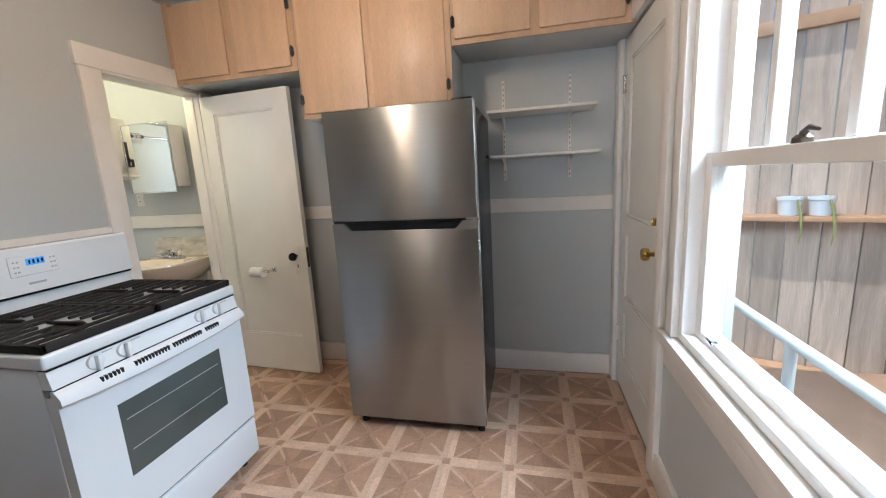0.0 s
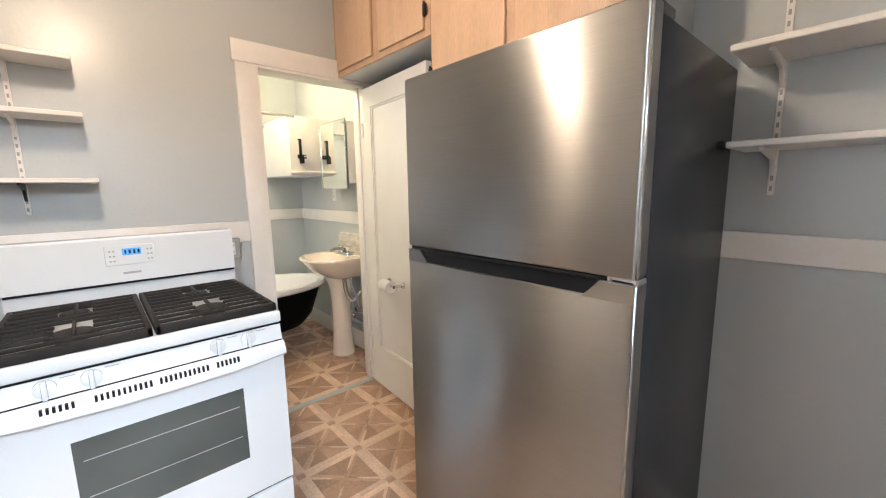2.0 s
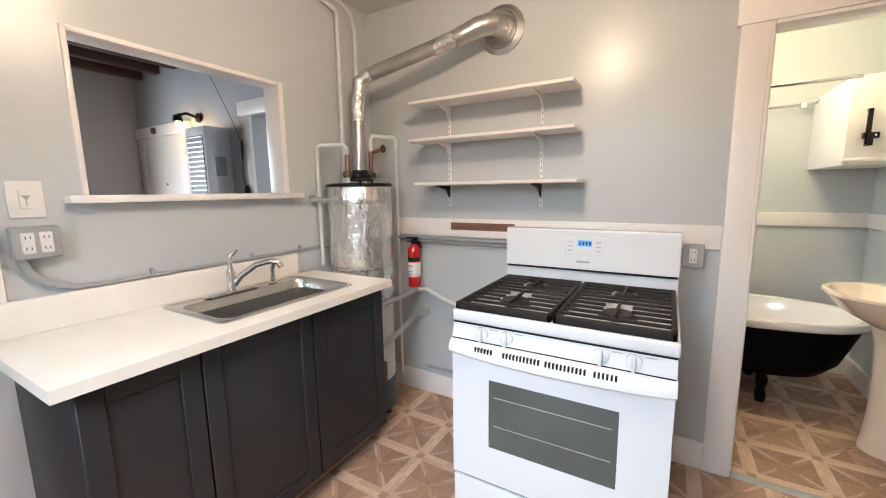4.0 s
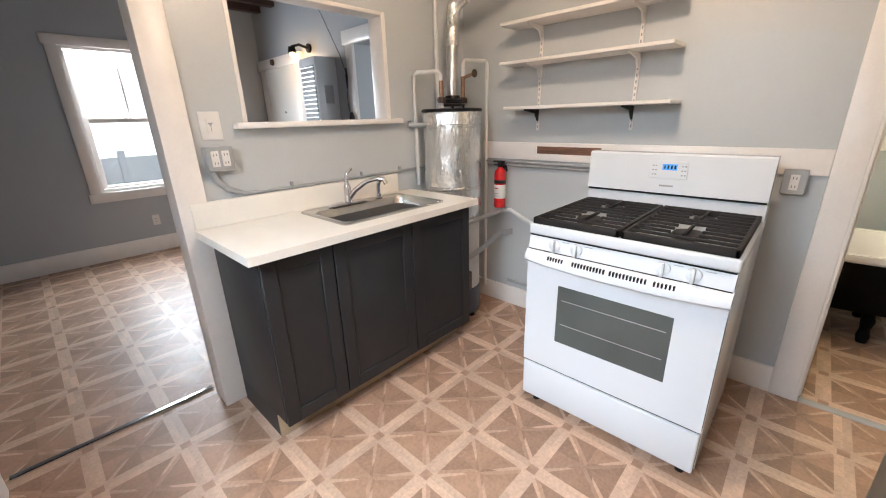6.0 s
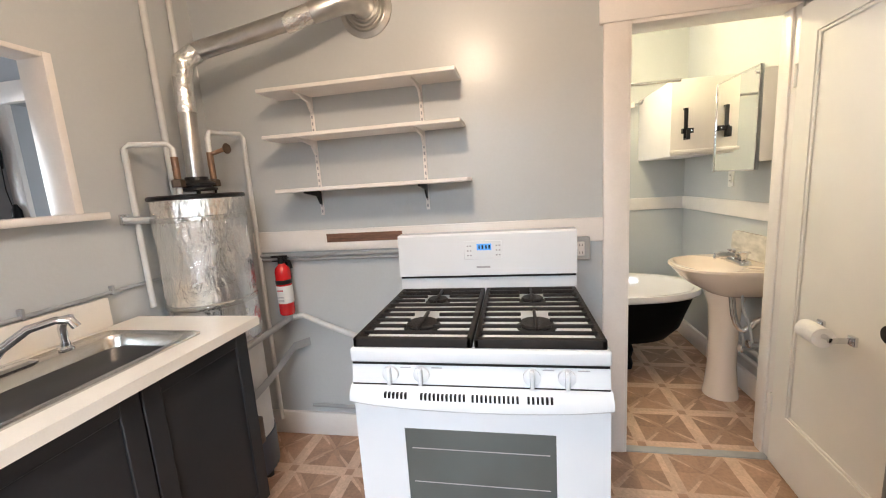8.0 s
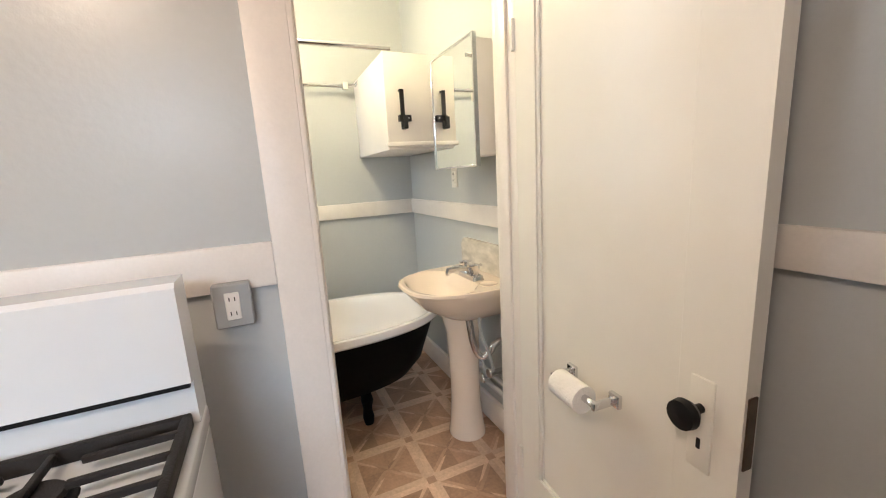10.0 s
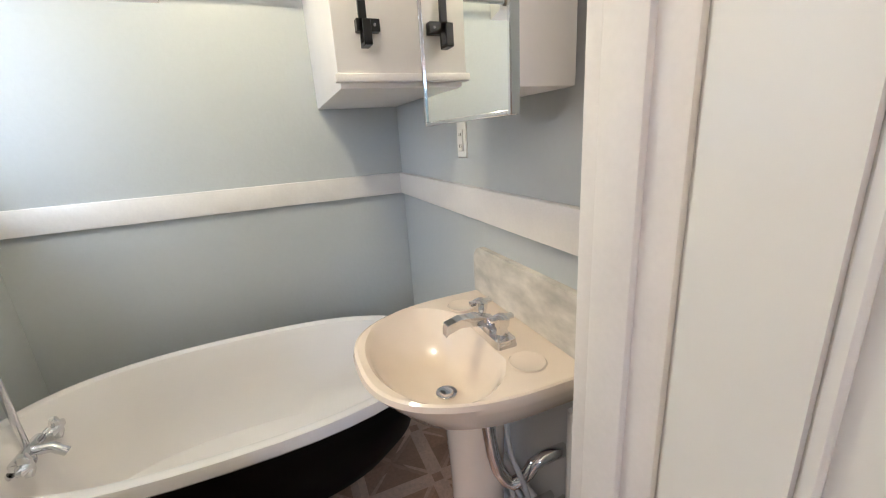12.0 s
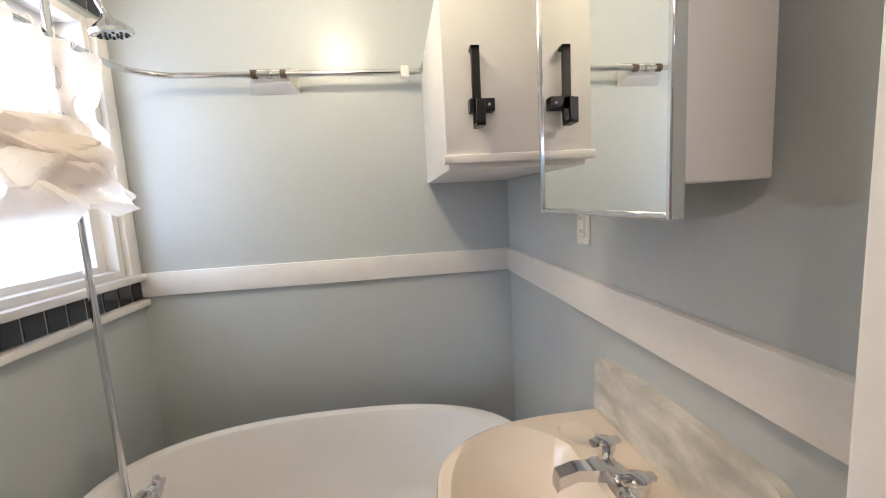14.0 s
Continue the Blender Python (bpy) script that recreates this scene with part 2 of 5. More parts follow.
def tube(points, r, seg=10, bm=None, smooth=0):
    """A round bar along points; smooth rounds its corners by subdividing the line."""
    pts = [Vector(p) for p in points]
    for _ in range(smooth):
        out = [pts[0]]
        for a, c in zip(pts, pts[1:]):
            out += [a * 0.75 + c * 0.25, a * 0.25 + c * 0.75]
        pts = out + [pts[-1]]
    rs = r if isinstance(r, (list, tuple)) else [r] * len(pts)
    rings, side = [], None
    for i, p in enumerate(pts):
        d = (pts[min(i + 1, len(pts) - 1)] - pts[max(i - 1, 0)]).normalized()
        if side is None:
            side = d.orthogonal().normalized()
        side = (side - d * side.dot(d)).normalized()
        up = d.cross(side)
        rings.append([p + (side * math.cos(a) + up * math.sin(a)) * rs[i] for a in (2 * math.pi * k / seg for k in range(seg))])
    return loft(rings, bm)


def lathe(profile, c, seg=24, bm=None, axis="z"):
    """Turns (radius, height) pairs round an axis through c."""
    rings = []
    for r, h in profile:
        ring = []
        for k in range(seg):
            a = 2 * math.pi * k / seg
            x, y = r * math.cos(a), r * math.sin(a)
            ring.append(Vector(c) + Vector({"z": (x, y, h), "x": (h, x, y), "y": (y, h, x)}[axis]))
        rings.append(ring)
    return loft(rings, bm)


def prism(poly, axis, a, c, bm=None):
    """A polygon in the two other axes, drawn out along one axis from a to c."""
    def at(p, h):
        return {"x": (h, p[0], p[1]), "y": (p[0], h, p[1]), "z": (p[0], p[1], h)}[axis]
    b = loft([[at(p, a) for p in poly], [at(p, c) for p in poly]], bm)
    bmesh.ops.recalc_face_normals(b, faces=b.faces[:])
    return b


def mesh_of(name, bm, mats):
    bmesh.ops.recalc_face_normals(bm, faces=bm.faces[:])
    me = bpy.data.meshes.new(name)
    bm.to_mesh(me)
    bm.free()
    for m in mats if isinstance(mats, (list, tuple)) else [mats]:
        me.materials.append(m)
    for p in me.polygons:
        p.use_smooth = True
    me.set_sharp_from_angle(angle=radians(38))
    return me


def part(name, bm, mat, parent=None, label=""):
    ob = new(name, mesh_of(name, bm, mat))
    if parent is not None:
        ob.parent = parent
        w = Matrix(parent.matrix_basis)
        up = parent.parent
        if up is not None:
            w = Matrix(up.matrix_basis) @ up_inverse(parent) @ w
        ob.matrix_parent_inverse = w.inverted()
    return tagged(ob, label)


def up_inverse(ob):
    return ob.matrix_parent_inverse


def thing(name, at, label, category, group=""):
    ob = new(name)
    ob.empty_display_size = 0.05
    ob.matrix_basis = Matrix.Translation(at)
    return tagged(ob, label, category, group)


def structure(name, bm, mat, label, category="wall"):
    return tagged(part(name, bm, mat), label, category, kind="structure")


def wall(name, axis, a, c, u0, u1, z0, z1, holes, mat, label):
    """A wall between the planes a and c of an axis, from u0 to u1, with rectangular openings (u0, u1, z0, z1)."""
    b = bmesh.new()

    def cell(p, q, r, s):
        if q - p > 1e-6 and s - r > 1e-6:
            box((a, p, r), (c, q, s), bm=b) if axis == "x" else box((p, a, r), (q, c, s), bm=b)
    u = u0
    for h0, h1, g0, g1 in sorted(holes):
        cell(u, h0, z0, z1)
        cell(h0, h1, z0, g0)
        cell(h0, h1, g1, z1)
        u = h1
    cell(u, u1, z0, z1)
    return structure(name, b, mat, label)


# ---- the rooms ----
CZ = 2.55
wall("wall_stove", "x", -2.27, -2.17, -0.36, 2.75, -0.05, CZ + 0.3, [(1.89, 2.56, -0.05, 2.05)], WALL, "satin grey painted plaster wall behind the stove")
wall("wall_sink", "y", -0.36, -0.25, -2.27, 2.6, -0.05, 2.9, [(-1.46, -0.585, 1.385, 1.96), (-0.24, 0.56, -0.05, 2.06)], WALL, "grey plaster wall with a pass-through opening and a doorway")
wall("wall_back", "y", 2.75, 2.94, -2.22, 0.78, -0.05, CZ + 0.3, [], WALL, "grey painted plaster wall behind the refrigerator")
wall("wall_window", "x", 0.63, 0.78, -0.25, 2.75, -0.05, CZ + 0.3, [(0.52, 1.63, 0.74, 2.12), (1.862, 2.64, -0.05, 2.09)], WALL, "grey plaster wall with a sash window and a door")
wall("wall_basin", "y", 2.79, 2.94, -3.99, -2.22, -0.05, CZ + 0.3, [], WALL, "grey painted plaster wall behind the wash basin")
wall("wall_bath_far", "x", -3.99, -3.84, 1.05, 2.79, -0.05, CZ + 0.3, [], WALL, "grey satin plaster wall along the bathtub")
wall("wall_bath_window", "y", 1.05, 1.20, -3.84, -2.27, -0.05, CZ + 0.3, [(-3.76, -2.95, 1.19, 2.16)], WALL, "grey bathroom wall with a bright window over black tile")
wall("wall_living_far", "y", -3.88, -3.68, -2.42, 2.6, -0.05, 2.9, [(-1.20, -0.33, 0.73, 2.13)], WALL_LIV, "dusky grey wall with a sash window")
wall("wall_living_door", "x", -2.42, -2.22, -3.68, -0.36, -0.05, 2.9, [(-1.62, -0.72, -0.05, 2.06)], WALL_LIV, "grey wall with an entry door, wall heater and doorway")
wall("wall_living_side", "x", 2.6, 2.75, -3.88, -0.25, -0.05, 2.9, [], WALL_LIV, "plain grey side wall")
wall("wall_hall", "x", -3.4, -3.3, -2.6, 0.2, -0.05, 2.9, [], GREENWALL, "greenish grey hall wall beyond the doorway")
structure("ceiling", box((-3.99, -0.36, CZ), (0.78, 2.94, CZ + 0.12)), CEIL, "off-white painted plaster ceiling", "ceiling")
structure("ceiling_living", box((-3.4, -3.88, 2.78), (2.75, -0.36, 2.9)), BEAM, "dark board ceiling between beams", "ceiling")
structure("subfloor", box((-3.99, -3.88, -0.12), (2.75, 2.94, -0.012)), T_BROWN, "brown floor base under the vinyl", "floor")


def beams():
    for i in range(9):
        y = -3.5 + i * 0.36
        tagged(part("ceiling_beam", box((-2.215, y, 2.62), (2.58, y + 0.09, 2.78), 0.006), BEAM), "dark brown wooden ceiling beam", "beam", "living room beams")


beams()


def trim(name, lo, hi, label, mat=None, bev=0.004):
    return structure(name, box(lo, hi, bev), mat or TRIM, label, "trim")


# rails and baseboards
trim("chair_rail_stove", (-2.172, -0.05, 1.10), (-2.150, 1.79, 1.212), "white painted chair rail on the stove wall")
trim("chair_rail_back", (-2.14, 2.728, 1.125), (0.625, 2.752, 1.215), "white chair rail behind the refrigerator")
trim("chair_rail_bath_far", (-3.842, 1.20, 1.092), (-3.820, 2.79, 1.192), "white chair rail above the bathtub")
trim("chair_rail_bath", (-3.82, 2.768, 1.092), (-2.272, 2.792, 1.192), "white chair rail above the wash basin")
trim("baseboard_stove", (-2.172, -0.25, 0), (-2.150, 1.79, 0.14), "white painted baseboard")
trim("baseboard_back", (-2.14, 2.728, 0), (0.625, 2.752, 0.14), "white painted baseboard")
trim("baseboard_window", (0.608, -0.25, 0), (0.632, 1.767, 0.14), "white painted baseboard under the window")
trim("baseboard_bath_far", (-3.842, 1.20, 0), (-3.820, 2.79, 0.14), "white bathroom baseboard")
trim("baseboard_bath", (-3.82, 2.768, 0), (-2.272, 2.792, 0.14), "white bathroom baseboard")
trim("baseboard_living", (-2.2, -3.682, 0), (2.6, -3.655, 0.17), "white living room baseboard")
# bathroom doorway: casing and jambs
trim("casing_bath_left", (-2.172, 1.79, 0), (-2.146, 1.892, 2.05), "white door casing with worn paint")
trim("casing_bath_right", (-2.172, 2.558, 0), (-2.146, 2.66, 2.05), "white door casing")
trim("casing_bath_top", (-2.172, 1.775, 2.05), (-2.142, 2.68, 2.16), "white head casing over the bathroom door")
trim("jamb_bath_left", (-2.29, 1.885, 0), (-2.15, 1.905, 2.05), "white door jamb")
trim("jamb_bath_right", (-2.27, 2.55, 0), (-2.165, 2.572, 2.05), "white door jamb")
trim("jamb_bath_top", (-2.29, 1.905, 2.035), (-2.15, 2.55, 2.056), "white door head jamb")
trim("door_stop_right", (-2.262, 2.540, 0), (-2.205, 2.552, 2.035), "white door stop strip")
trim("door_stop_left", (-2.285, 1.903, 0), (-2.205, 1.917, 2.035), "white door stop strip")
trim("casing_bath_inner_left", (-2.292, 1.80, 0), (-2.268, 1.89, 2.05), "white door casing inside the bathroom")
trim("casing_bath_inner_right", (-2.298, 2.552, 0), (-2.268, 2.66, 2.05), "white door casing inside the bathroom")
trim("threshold_bath", (-2.20, 1.905, -0.002), (-2.155, 2.55, 0.008), "metal threshold strip", CONDUIT, 0.003)
# living room doorway
trim("casing_living", (-0.352, -0.252, 0), (-0.235, -0.230, 2.06), "white door casing beside the counter")
trim("casing_living_right", (0.55, -0.252, 0), (0.60, -0.226, 2.06), "white door casing")
trim("casing_living_top", (-0.37, -0.252, 2.06), (0.60, -0.222, 2.17), "white head casing")
trim("jamb_living", (-0.262, -0.38, 0), (-0.238, -0.232, 2.06), "white door jamb")
trim("jamb_living_right", (0.54, -0.38, 0), (0.562, -0.24, 2.06), "white door jamb")
trim("threshold_living", (-0.238, -0.475, -0.002), (0.54, -0.44, 0.007), "pale metal threshold strip", BRUSHEDEDGE, 0.003)
# pass-through
trim("pass_through_sill", (-1.52, -0.40, 1.358), (-0.53, -0.19, 1.386), "white painted pass-through sill", None, 0.005)
trim("pass_through_jamb", (-1.465, -0.365, 1.386), (-1.435, -0.243, 1.965), "white pass-through jamb lining")
trim("pass_through_head", (-1.435, -0.362, 1.945), (-0.59, -0.246, 1.965), "white pass-through head lining")
trim("pass_through_jamb_left", (-0.60, -0.362, 1.386), (-0.58, -0.246, 1.965), "white pass-through jamb lining")


# ---- windows ----
def sash_window(name, axis, plane, depth, u0, u1, z0, z1, zm, uppers, label):
    """A double-hung window in a wall opening. plane: the room face, depth: towards outside (signed). uppers: muntin places."""
    th = structure(name, frame_box(axis, plane, plane + depth * 0.9, u0, u1, z0, z1, 0.03), TRIM, label, "window")

    def bar(nm, a, c, p, q, r, s, mat=TRIM, lab=""):
        lo, hi = sorted((a, c))
        return part(nm, box((lo, p, r), (hi, q, s), 0.003) if axis == "x" else box((p, lo, r), (q, hi, s), 0.003), mat, th, lab)

    def sash(nm, a, c, r, s, muntins):
        i0, i1 = u0 + 0.03, u1 - 0.03
        fr = part(nm, frame_box(axis, a, c, i0, i1, r, s, 0.045), TRIM, th, "white painted sash")
        lo, hi = sorted((a, c))
        mid = (lo + hi) / 2
        edges = [i0 + 0.045, *sorted(muntins), i1 - 0.045]
        for m in muntins:
            bb = box((lo, m - 0.014, r + 0.045), (hi, m + 0.014, s - 0.045), 0.003) if axis == "x" else box((m - 0.014, lo, r + 0.045), (m + 0.014, hi, s - 0.045), 0.003)
            part("muntin", bb, TRIM, fr)
        for e0, e1 in zip(edges, edges[1:]):
            bb = box((mid - 0.002, e0, r + 0.04), (mid + 0.002, e1, s - 0.04)) if axis == "x" else box((e0, mid - 0.002, r + 0.04), (e1, mid + 0.002, s - 0.04))
            pane = part("pane", bb, GLASS, fr)
            pane.visible_shadow = False
    d = depth
    sash("lower_sash", plane + d * 0.30, plane + d * 0.55, z0 + 0.01, zm + 0.02, [])
    sash("upper_sash", plane + d * 0.58, plane + d * 0.83, zm - 0.02, z1 - 0.03, uppers)
    return th


def frame_box(axis, a, c, u0, u1, z0, z1, w):
    b = bmesh.new()
    lo, hi = sorted((a, c))
    for p, q, r, s in ((u0, u0 + w, z0, z1), (u1 - w, u1, z0, z1), (u0 + w, u1 - w, z0, z0 + w), (u0 + w, u1 - w, z1 - w, z1)):
        box((lo, p, r), (hi, q, s), 0.002, 1, bm=b) if axis == "x" else box((p, lo, r), (q, hi, s), 0.002, 1, bm=b)
    return b


w1 = sash_window("window_1", "x", 0.63, 0.15, 0.52, 1.63, 0.74, 2.12, 1.39, [1.344, 1.06, 0.776], "white double-hung sash window looking onto a fence")
latch = bmesh.new()
lathe([(0.020, 0), (0.020, 0.012), (0.012, 0.02), (0.0, 0.02)], (0.70, 1.17, 1.41), 14, latch)
tube([(0.70, 1.17, 1.432), (0.69, 1.13, 1.442), (0.688, 1.10, 1.435)], [0.008, 0.007, 0.004], 8, latch)
part("sash_lock", latch, BRONZE, w1, "dark metal sash lock")
lift = box((0.655, 1.42, 0.80), (0.676, 1.47, 0.815), 0.004)
part("sash_lift", lift, CHROME, w1, "small metal sash lift")
trim("window_casing_left", (0.605, 1.63, 0.74), (0.632, 1.70, 2.12), "white window casing")
trim("window_casing_right", (0.605, 0.38, 0.74), (0.632, 0.52, 2.12), "white window casing")
trim("window_casing_top", (0.602, 0.36, 2.12), (0.632, 1.715, 2.23), "white window head casing")
trim("window_stool", (0.585, 0.34, 0.695), (0.665, 1.725, 0.738), "deep white window stool", None, 0.006)
trim("window_apron", (0.608, 0.38, 0.60), (0.632, 1.705, 0.695), "white window apron")
w2 = sash_window("window_2", "y", 1.20, -0.15, -3.76, -2.95, 1.19, 2.16, 1.70, [], "white bathroom window glowing with daylight")
trim("bath_window_casing_left", (-3.82, 1.198, 1.19), (-3.76, 1.222, 2.16), "white window casing")
trim("bath_window_casing_right", (-2.95, 1.198, 1.19), (-2.88, 1.222, 2.16), "white window casing")
trim("bath_window_stool", (-3.84, 1.19, 1.165), (-2.80, 1.235, 1.192), "white bathroom window sill")
trim("bath_tile_base", (-3.84, 1.198, 1.055), (-2.272, 1.228, 1.082), "white trim strip below the black tiles")
w3 = sash_window("window_3", "y", -3.68, -0.2, -1.20, -0.33, 0.73, 2.13, 1.45, [-0.765], "white sash window in the living room")
trim("living_casing_left", (-0.33, -3.682, 0.73), (-0.24, -3.655, 2.13), "white window casing")
trim("living_casing_right", (-1.29, -3.682, 0.73), (-1.20, -3.655, 2.13), "white window casing")
trim("living_casing_top", (-1.31, -3.682, 2.13), (-0.22, -3.652, 2.22), "white window head casing")
trim("living_casing_sill", (-1.31, -3.682, 0.63), (-0.22, -3.645, 0.73), "white window sill board")


# ---- doors ----
def panel_door(name, m, w, h, t, panels, label, mat):
    """A stile-and-rail leaf in local x (width), y (thickness, face at 0 and t), z; panels: (x0, x1, z0, z1) sunk on both faces."""
    b = bmesh.new()
    xs = sorted({0, w, *(p for q in panels for p in q[:2])})
    zs = sorted({0, h, *(p for q in panels for p in q[2:])})
    for x0, x1 in zip(xs, xs[1:]):
        for z0, z1 in zip(zs, zs[1:]):
            sunk = any(p[0] <= x0 and x1 <= p[1] and p[2] <= z0 and z1 <= p[3] for p in panels)
            if not sunk:
                box((x0, 0, z0), (x1, t, z1), bm=b)
    bmesh.ops.remove_doubles(b, verts=b.verts[:], dist=1e-5)
    b.transform(m)
    ob = structure(name, b, mat, label, "door")
    for p in panels:
        q = box((p[0], 0.012, p[2]), (p[1], t - 0.012, p[3]))
        q.transform(m)
        part("door_panel", q, mat, ob)
        f = bmesh.new()
        s = 0.014
        for lo, hi in (((p[0], 0.004, p[2]), (p[0] + s, 0.012, p[3])), ((p[1] - s, 0.004, p[2]), (p[1], 0.012, p[3])),
                       ((p[0] + s, 0.004, p[2]), (p[1] - s, 0.012, p[2] + s)), ((p[0] + s, 0.004, p[3] - s), (p[1] - s, 0.012, p[3]))):
            box(lo, hi, 0.003, 1, bm=f)
        f.transform(m)
        part("panel_moulding", f, mat, ob)
    return ob


BD = pose(-2.148, 2.538, 0.012, 0, 0, -4.5)
bdoor = panel_door("door_1", BD, 0.725, 2.0, 0.036, [(0.105, 0.61, 0.28, 1.88)], "white painted panel door standing open", DOORP)


def moved(b, m):
    b.transform(m)
    return b


part("knob_plate", moved(box((0.63, -0.006, 0.755), (0.677, 0.001, 0.945), 0.003), BD), DOORP, bdoor, "painted-over lock plate")
part("door_knob", moved(lathe([(0.009, 0.0), (0.009, -0.03), (0.022, -0.034), (0.029, -0.045), (0.027, -0.06), (0.0, -0.064)], (0.654, 0, 0.885), 20, axis="y"), BD), BLACK, bdoor, "black porcelain door knob")
part("keyhole", moved(box((0.650, -0.008, 0.80), (0.658, -0.005, 0.822), 0.001, 1), BD), BLACK, bdoor)
part("latch_plate", moved(box((0.724, 0.007, 0.80), (0.728, 0.029, 0.94), 0.001, 1), BD), BRONZE, bdoor, "dark metal latch plate")
for hz in (0.25, 1.7):
    part("hinge", moved(tube([(-0.004, -0.004, hz), (-0.004, -0.004, hz + 0.09)], 0.007), BD), DOORP, bdoor, "painted hinge")
holder = thing("toilet_roll_holder", BD @ Vector((0.33, 0, 0.76)), "chrome toilet roll holder screwed to the open door", "toilet roll holder")
for x in (0.285, 0.445):
    a = bmesh.new()
    box((x - 0.017, -0.012, 0.765), (x + 0.017, 0.0, 0.80), 0.003, bm=a)
    box((x - 0.006, -0.075, 0.772), (x + 0.006, -0.01, 0.792), 0.003, bm=a)
    part("bracket", moved(a, BD), CHROME, holder)
part("spindle", moved(tube([(0.285, -0.065, 0.782), (0.445, -0.065, 0.782)], 0.009), BD), CHROME, holder)
roll = lathe([(0.018, 0.0), (0.036, 0.0), (0.036, 0.10), (0.018, 0.10)], (0.305, -0.065, 0.774), 24, axis="x")
tagged(part("toilet_roll", moved(roll, BD), PAPER), "nearly used white toilet roll on its holder", "toilet roll")

KM = Matrix(((0, 1, 0, 0.640), (1, 0, 0, 1.868), (0, 0, 1, 0.012), (0, 0, 0, 1)))
kdoor = panel_door("door_2", KM, 0.768, 2.07, 0.04, [(0.11, 0.66, 0.20, 0.50), (0.11, 0.66, 0.60, 0.98), (0.11, 0.66, 1.09, 1.95)], "white painted panelled door, closed", DOORP)
part("door_knob", moved(lathe([(0.03, 0), (0.03, -0.006), (0.011, -0.01), (0.011, -0.035), (0.026, -0.04), (0.030, -0.055), (0.024, -0.068), (0.0, -0.07)], (0.062, 0, 0.985), 20, axis="y"), KM), BRASS, kdoor, "brass door knob")
part("deadbolt", moved(lathe([(0.027, 0), (0.027, -0.008), (0.018, -0.014), (0.0, -0.015)], (0.062, 0, 1.127), 20, axis="y"), KM), BRASS, kdoor, "brass deadbolt")
part("thumb_turn", moved(box((0.057, -0.032, 1.110), (0.067, -0.012, 1.144), 0.003), KM), BRASS, kdoor)
for hz in (0.28, 1.78):
    h = tube([(0.770, -0.008, hz), (0.770, -0.008, hz + 0.10)], 0.008)
    box((0.738, -0.004, hz), (0.768, 0.0, hz + 0.10), 0.001, 1, bm=h)
    part("hinge", moved(h, KM), CHROME if hz > 1 else DOORP, kdoor, "door hinge")
trim("casing_door_left", (0.605, 2.645, 0), (0.632, 2.735, 2.09), "white door casing in the corner")
trim("casing_door_right", (0.605, 1.768, 0), (0.632, 1.86, 2.09), "white door casing")
trim("casing_door_top", (0.602, 1.755, 2.092), (0.632, 2.735, 2.19), "white head casing")
# added unseen sheet that shuts the opening behind the closed door
trim("door_back", (0.70, 1.85, -0.05), (0.71, 2.65, 2.1), "plain unseen sheet closing the opening behind the door", DOORP)


# ---- kitchen: upper cabinets ----
def upper_cabinet(x0, x1, z0, z1, doors, hinges, label):
    c = thing("upper_cabinet", ((x0 + x1) / 2, 2.56, z0), label, "cabinet", "upper cabinets")
    b = box((x0, 2.392, z0), (x1, 2.748, z1), 0.003)
    part("body", b, PAINTED_BODY, c, "painted cabinet carcass")
    f = bmesh.new()
    fs = [x0] + [e for d in doors for e in d] + [x1]
    for a, e in zip(fs[0::2], fs[1::2]):
        box((a, 2.375, z0), (e, 2.392, z1), bm=f)
    for d in doors:
        box((d[0], 2.375, z0), (d[1], 2.392, z0 + 0.045), bm=f)
    part("face_frame", f, WOOD_EDGE, c, "pale birch face frame")
    for d in doors:
        do = part("door", box((d[0] - 0.008, 2.357, z0 + 0.028), (d[1] + 0.008, 2.374, z1 - 0.03), 0.004), WOOD, c, "flat birch veneer door")
    for hx, hz in hinges:
        h = box((hx - 0.011, 2.350, hz), (hx + 0.011, 2.360, hz + 0.05), 0.003)
        tube([(hx, 2.352, hz - 0.006), (hx, 2.352, hz + 0.056)], 0.005, 8, bm=h)
        part("hinge", h, SCREWM, c, "black offset hinge")
    return c


PAINTED_BODY = WALL
upper_cabinet(-2.168, -1.258, 2.06, CZ, [(-2.11, -1.74), (-1.655, -1.30)], [(-1.275, 2.14), (-1.275, 2.40)], "birch upper cabinet pair over the bathroom door")
upper_cabinet(-1.255, -0.315, 1.775, CZ, [(-1.225, -0.83), (-0.765, -0.355)], [(-0.335, 1.86), (-0.335, 2.38), (-1.24, 1.86)], "tall birch upper cabinet above the refrigerator")
upper_cabinet(-0.312, 0.628, 2.085, CZ, [(-0.285, 0.10), (0.165, 0.56)], [(-0.298, 2.17), (0.58, 2.17)], "birch upper cabinet above the shelf alcove")


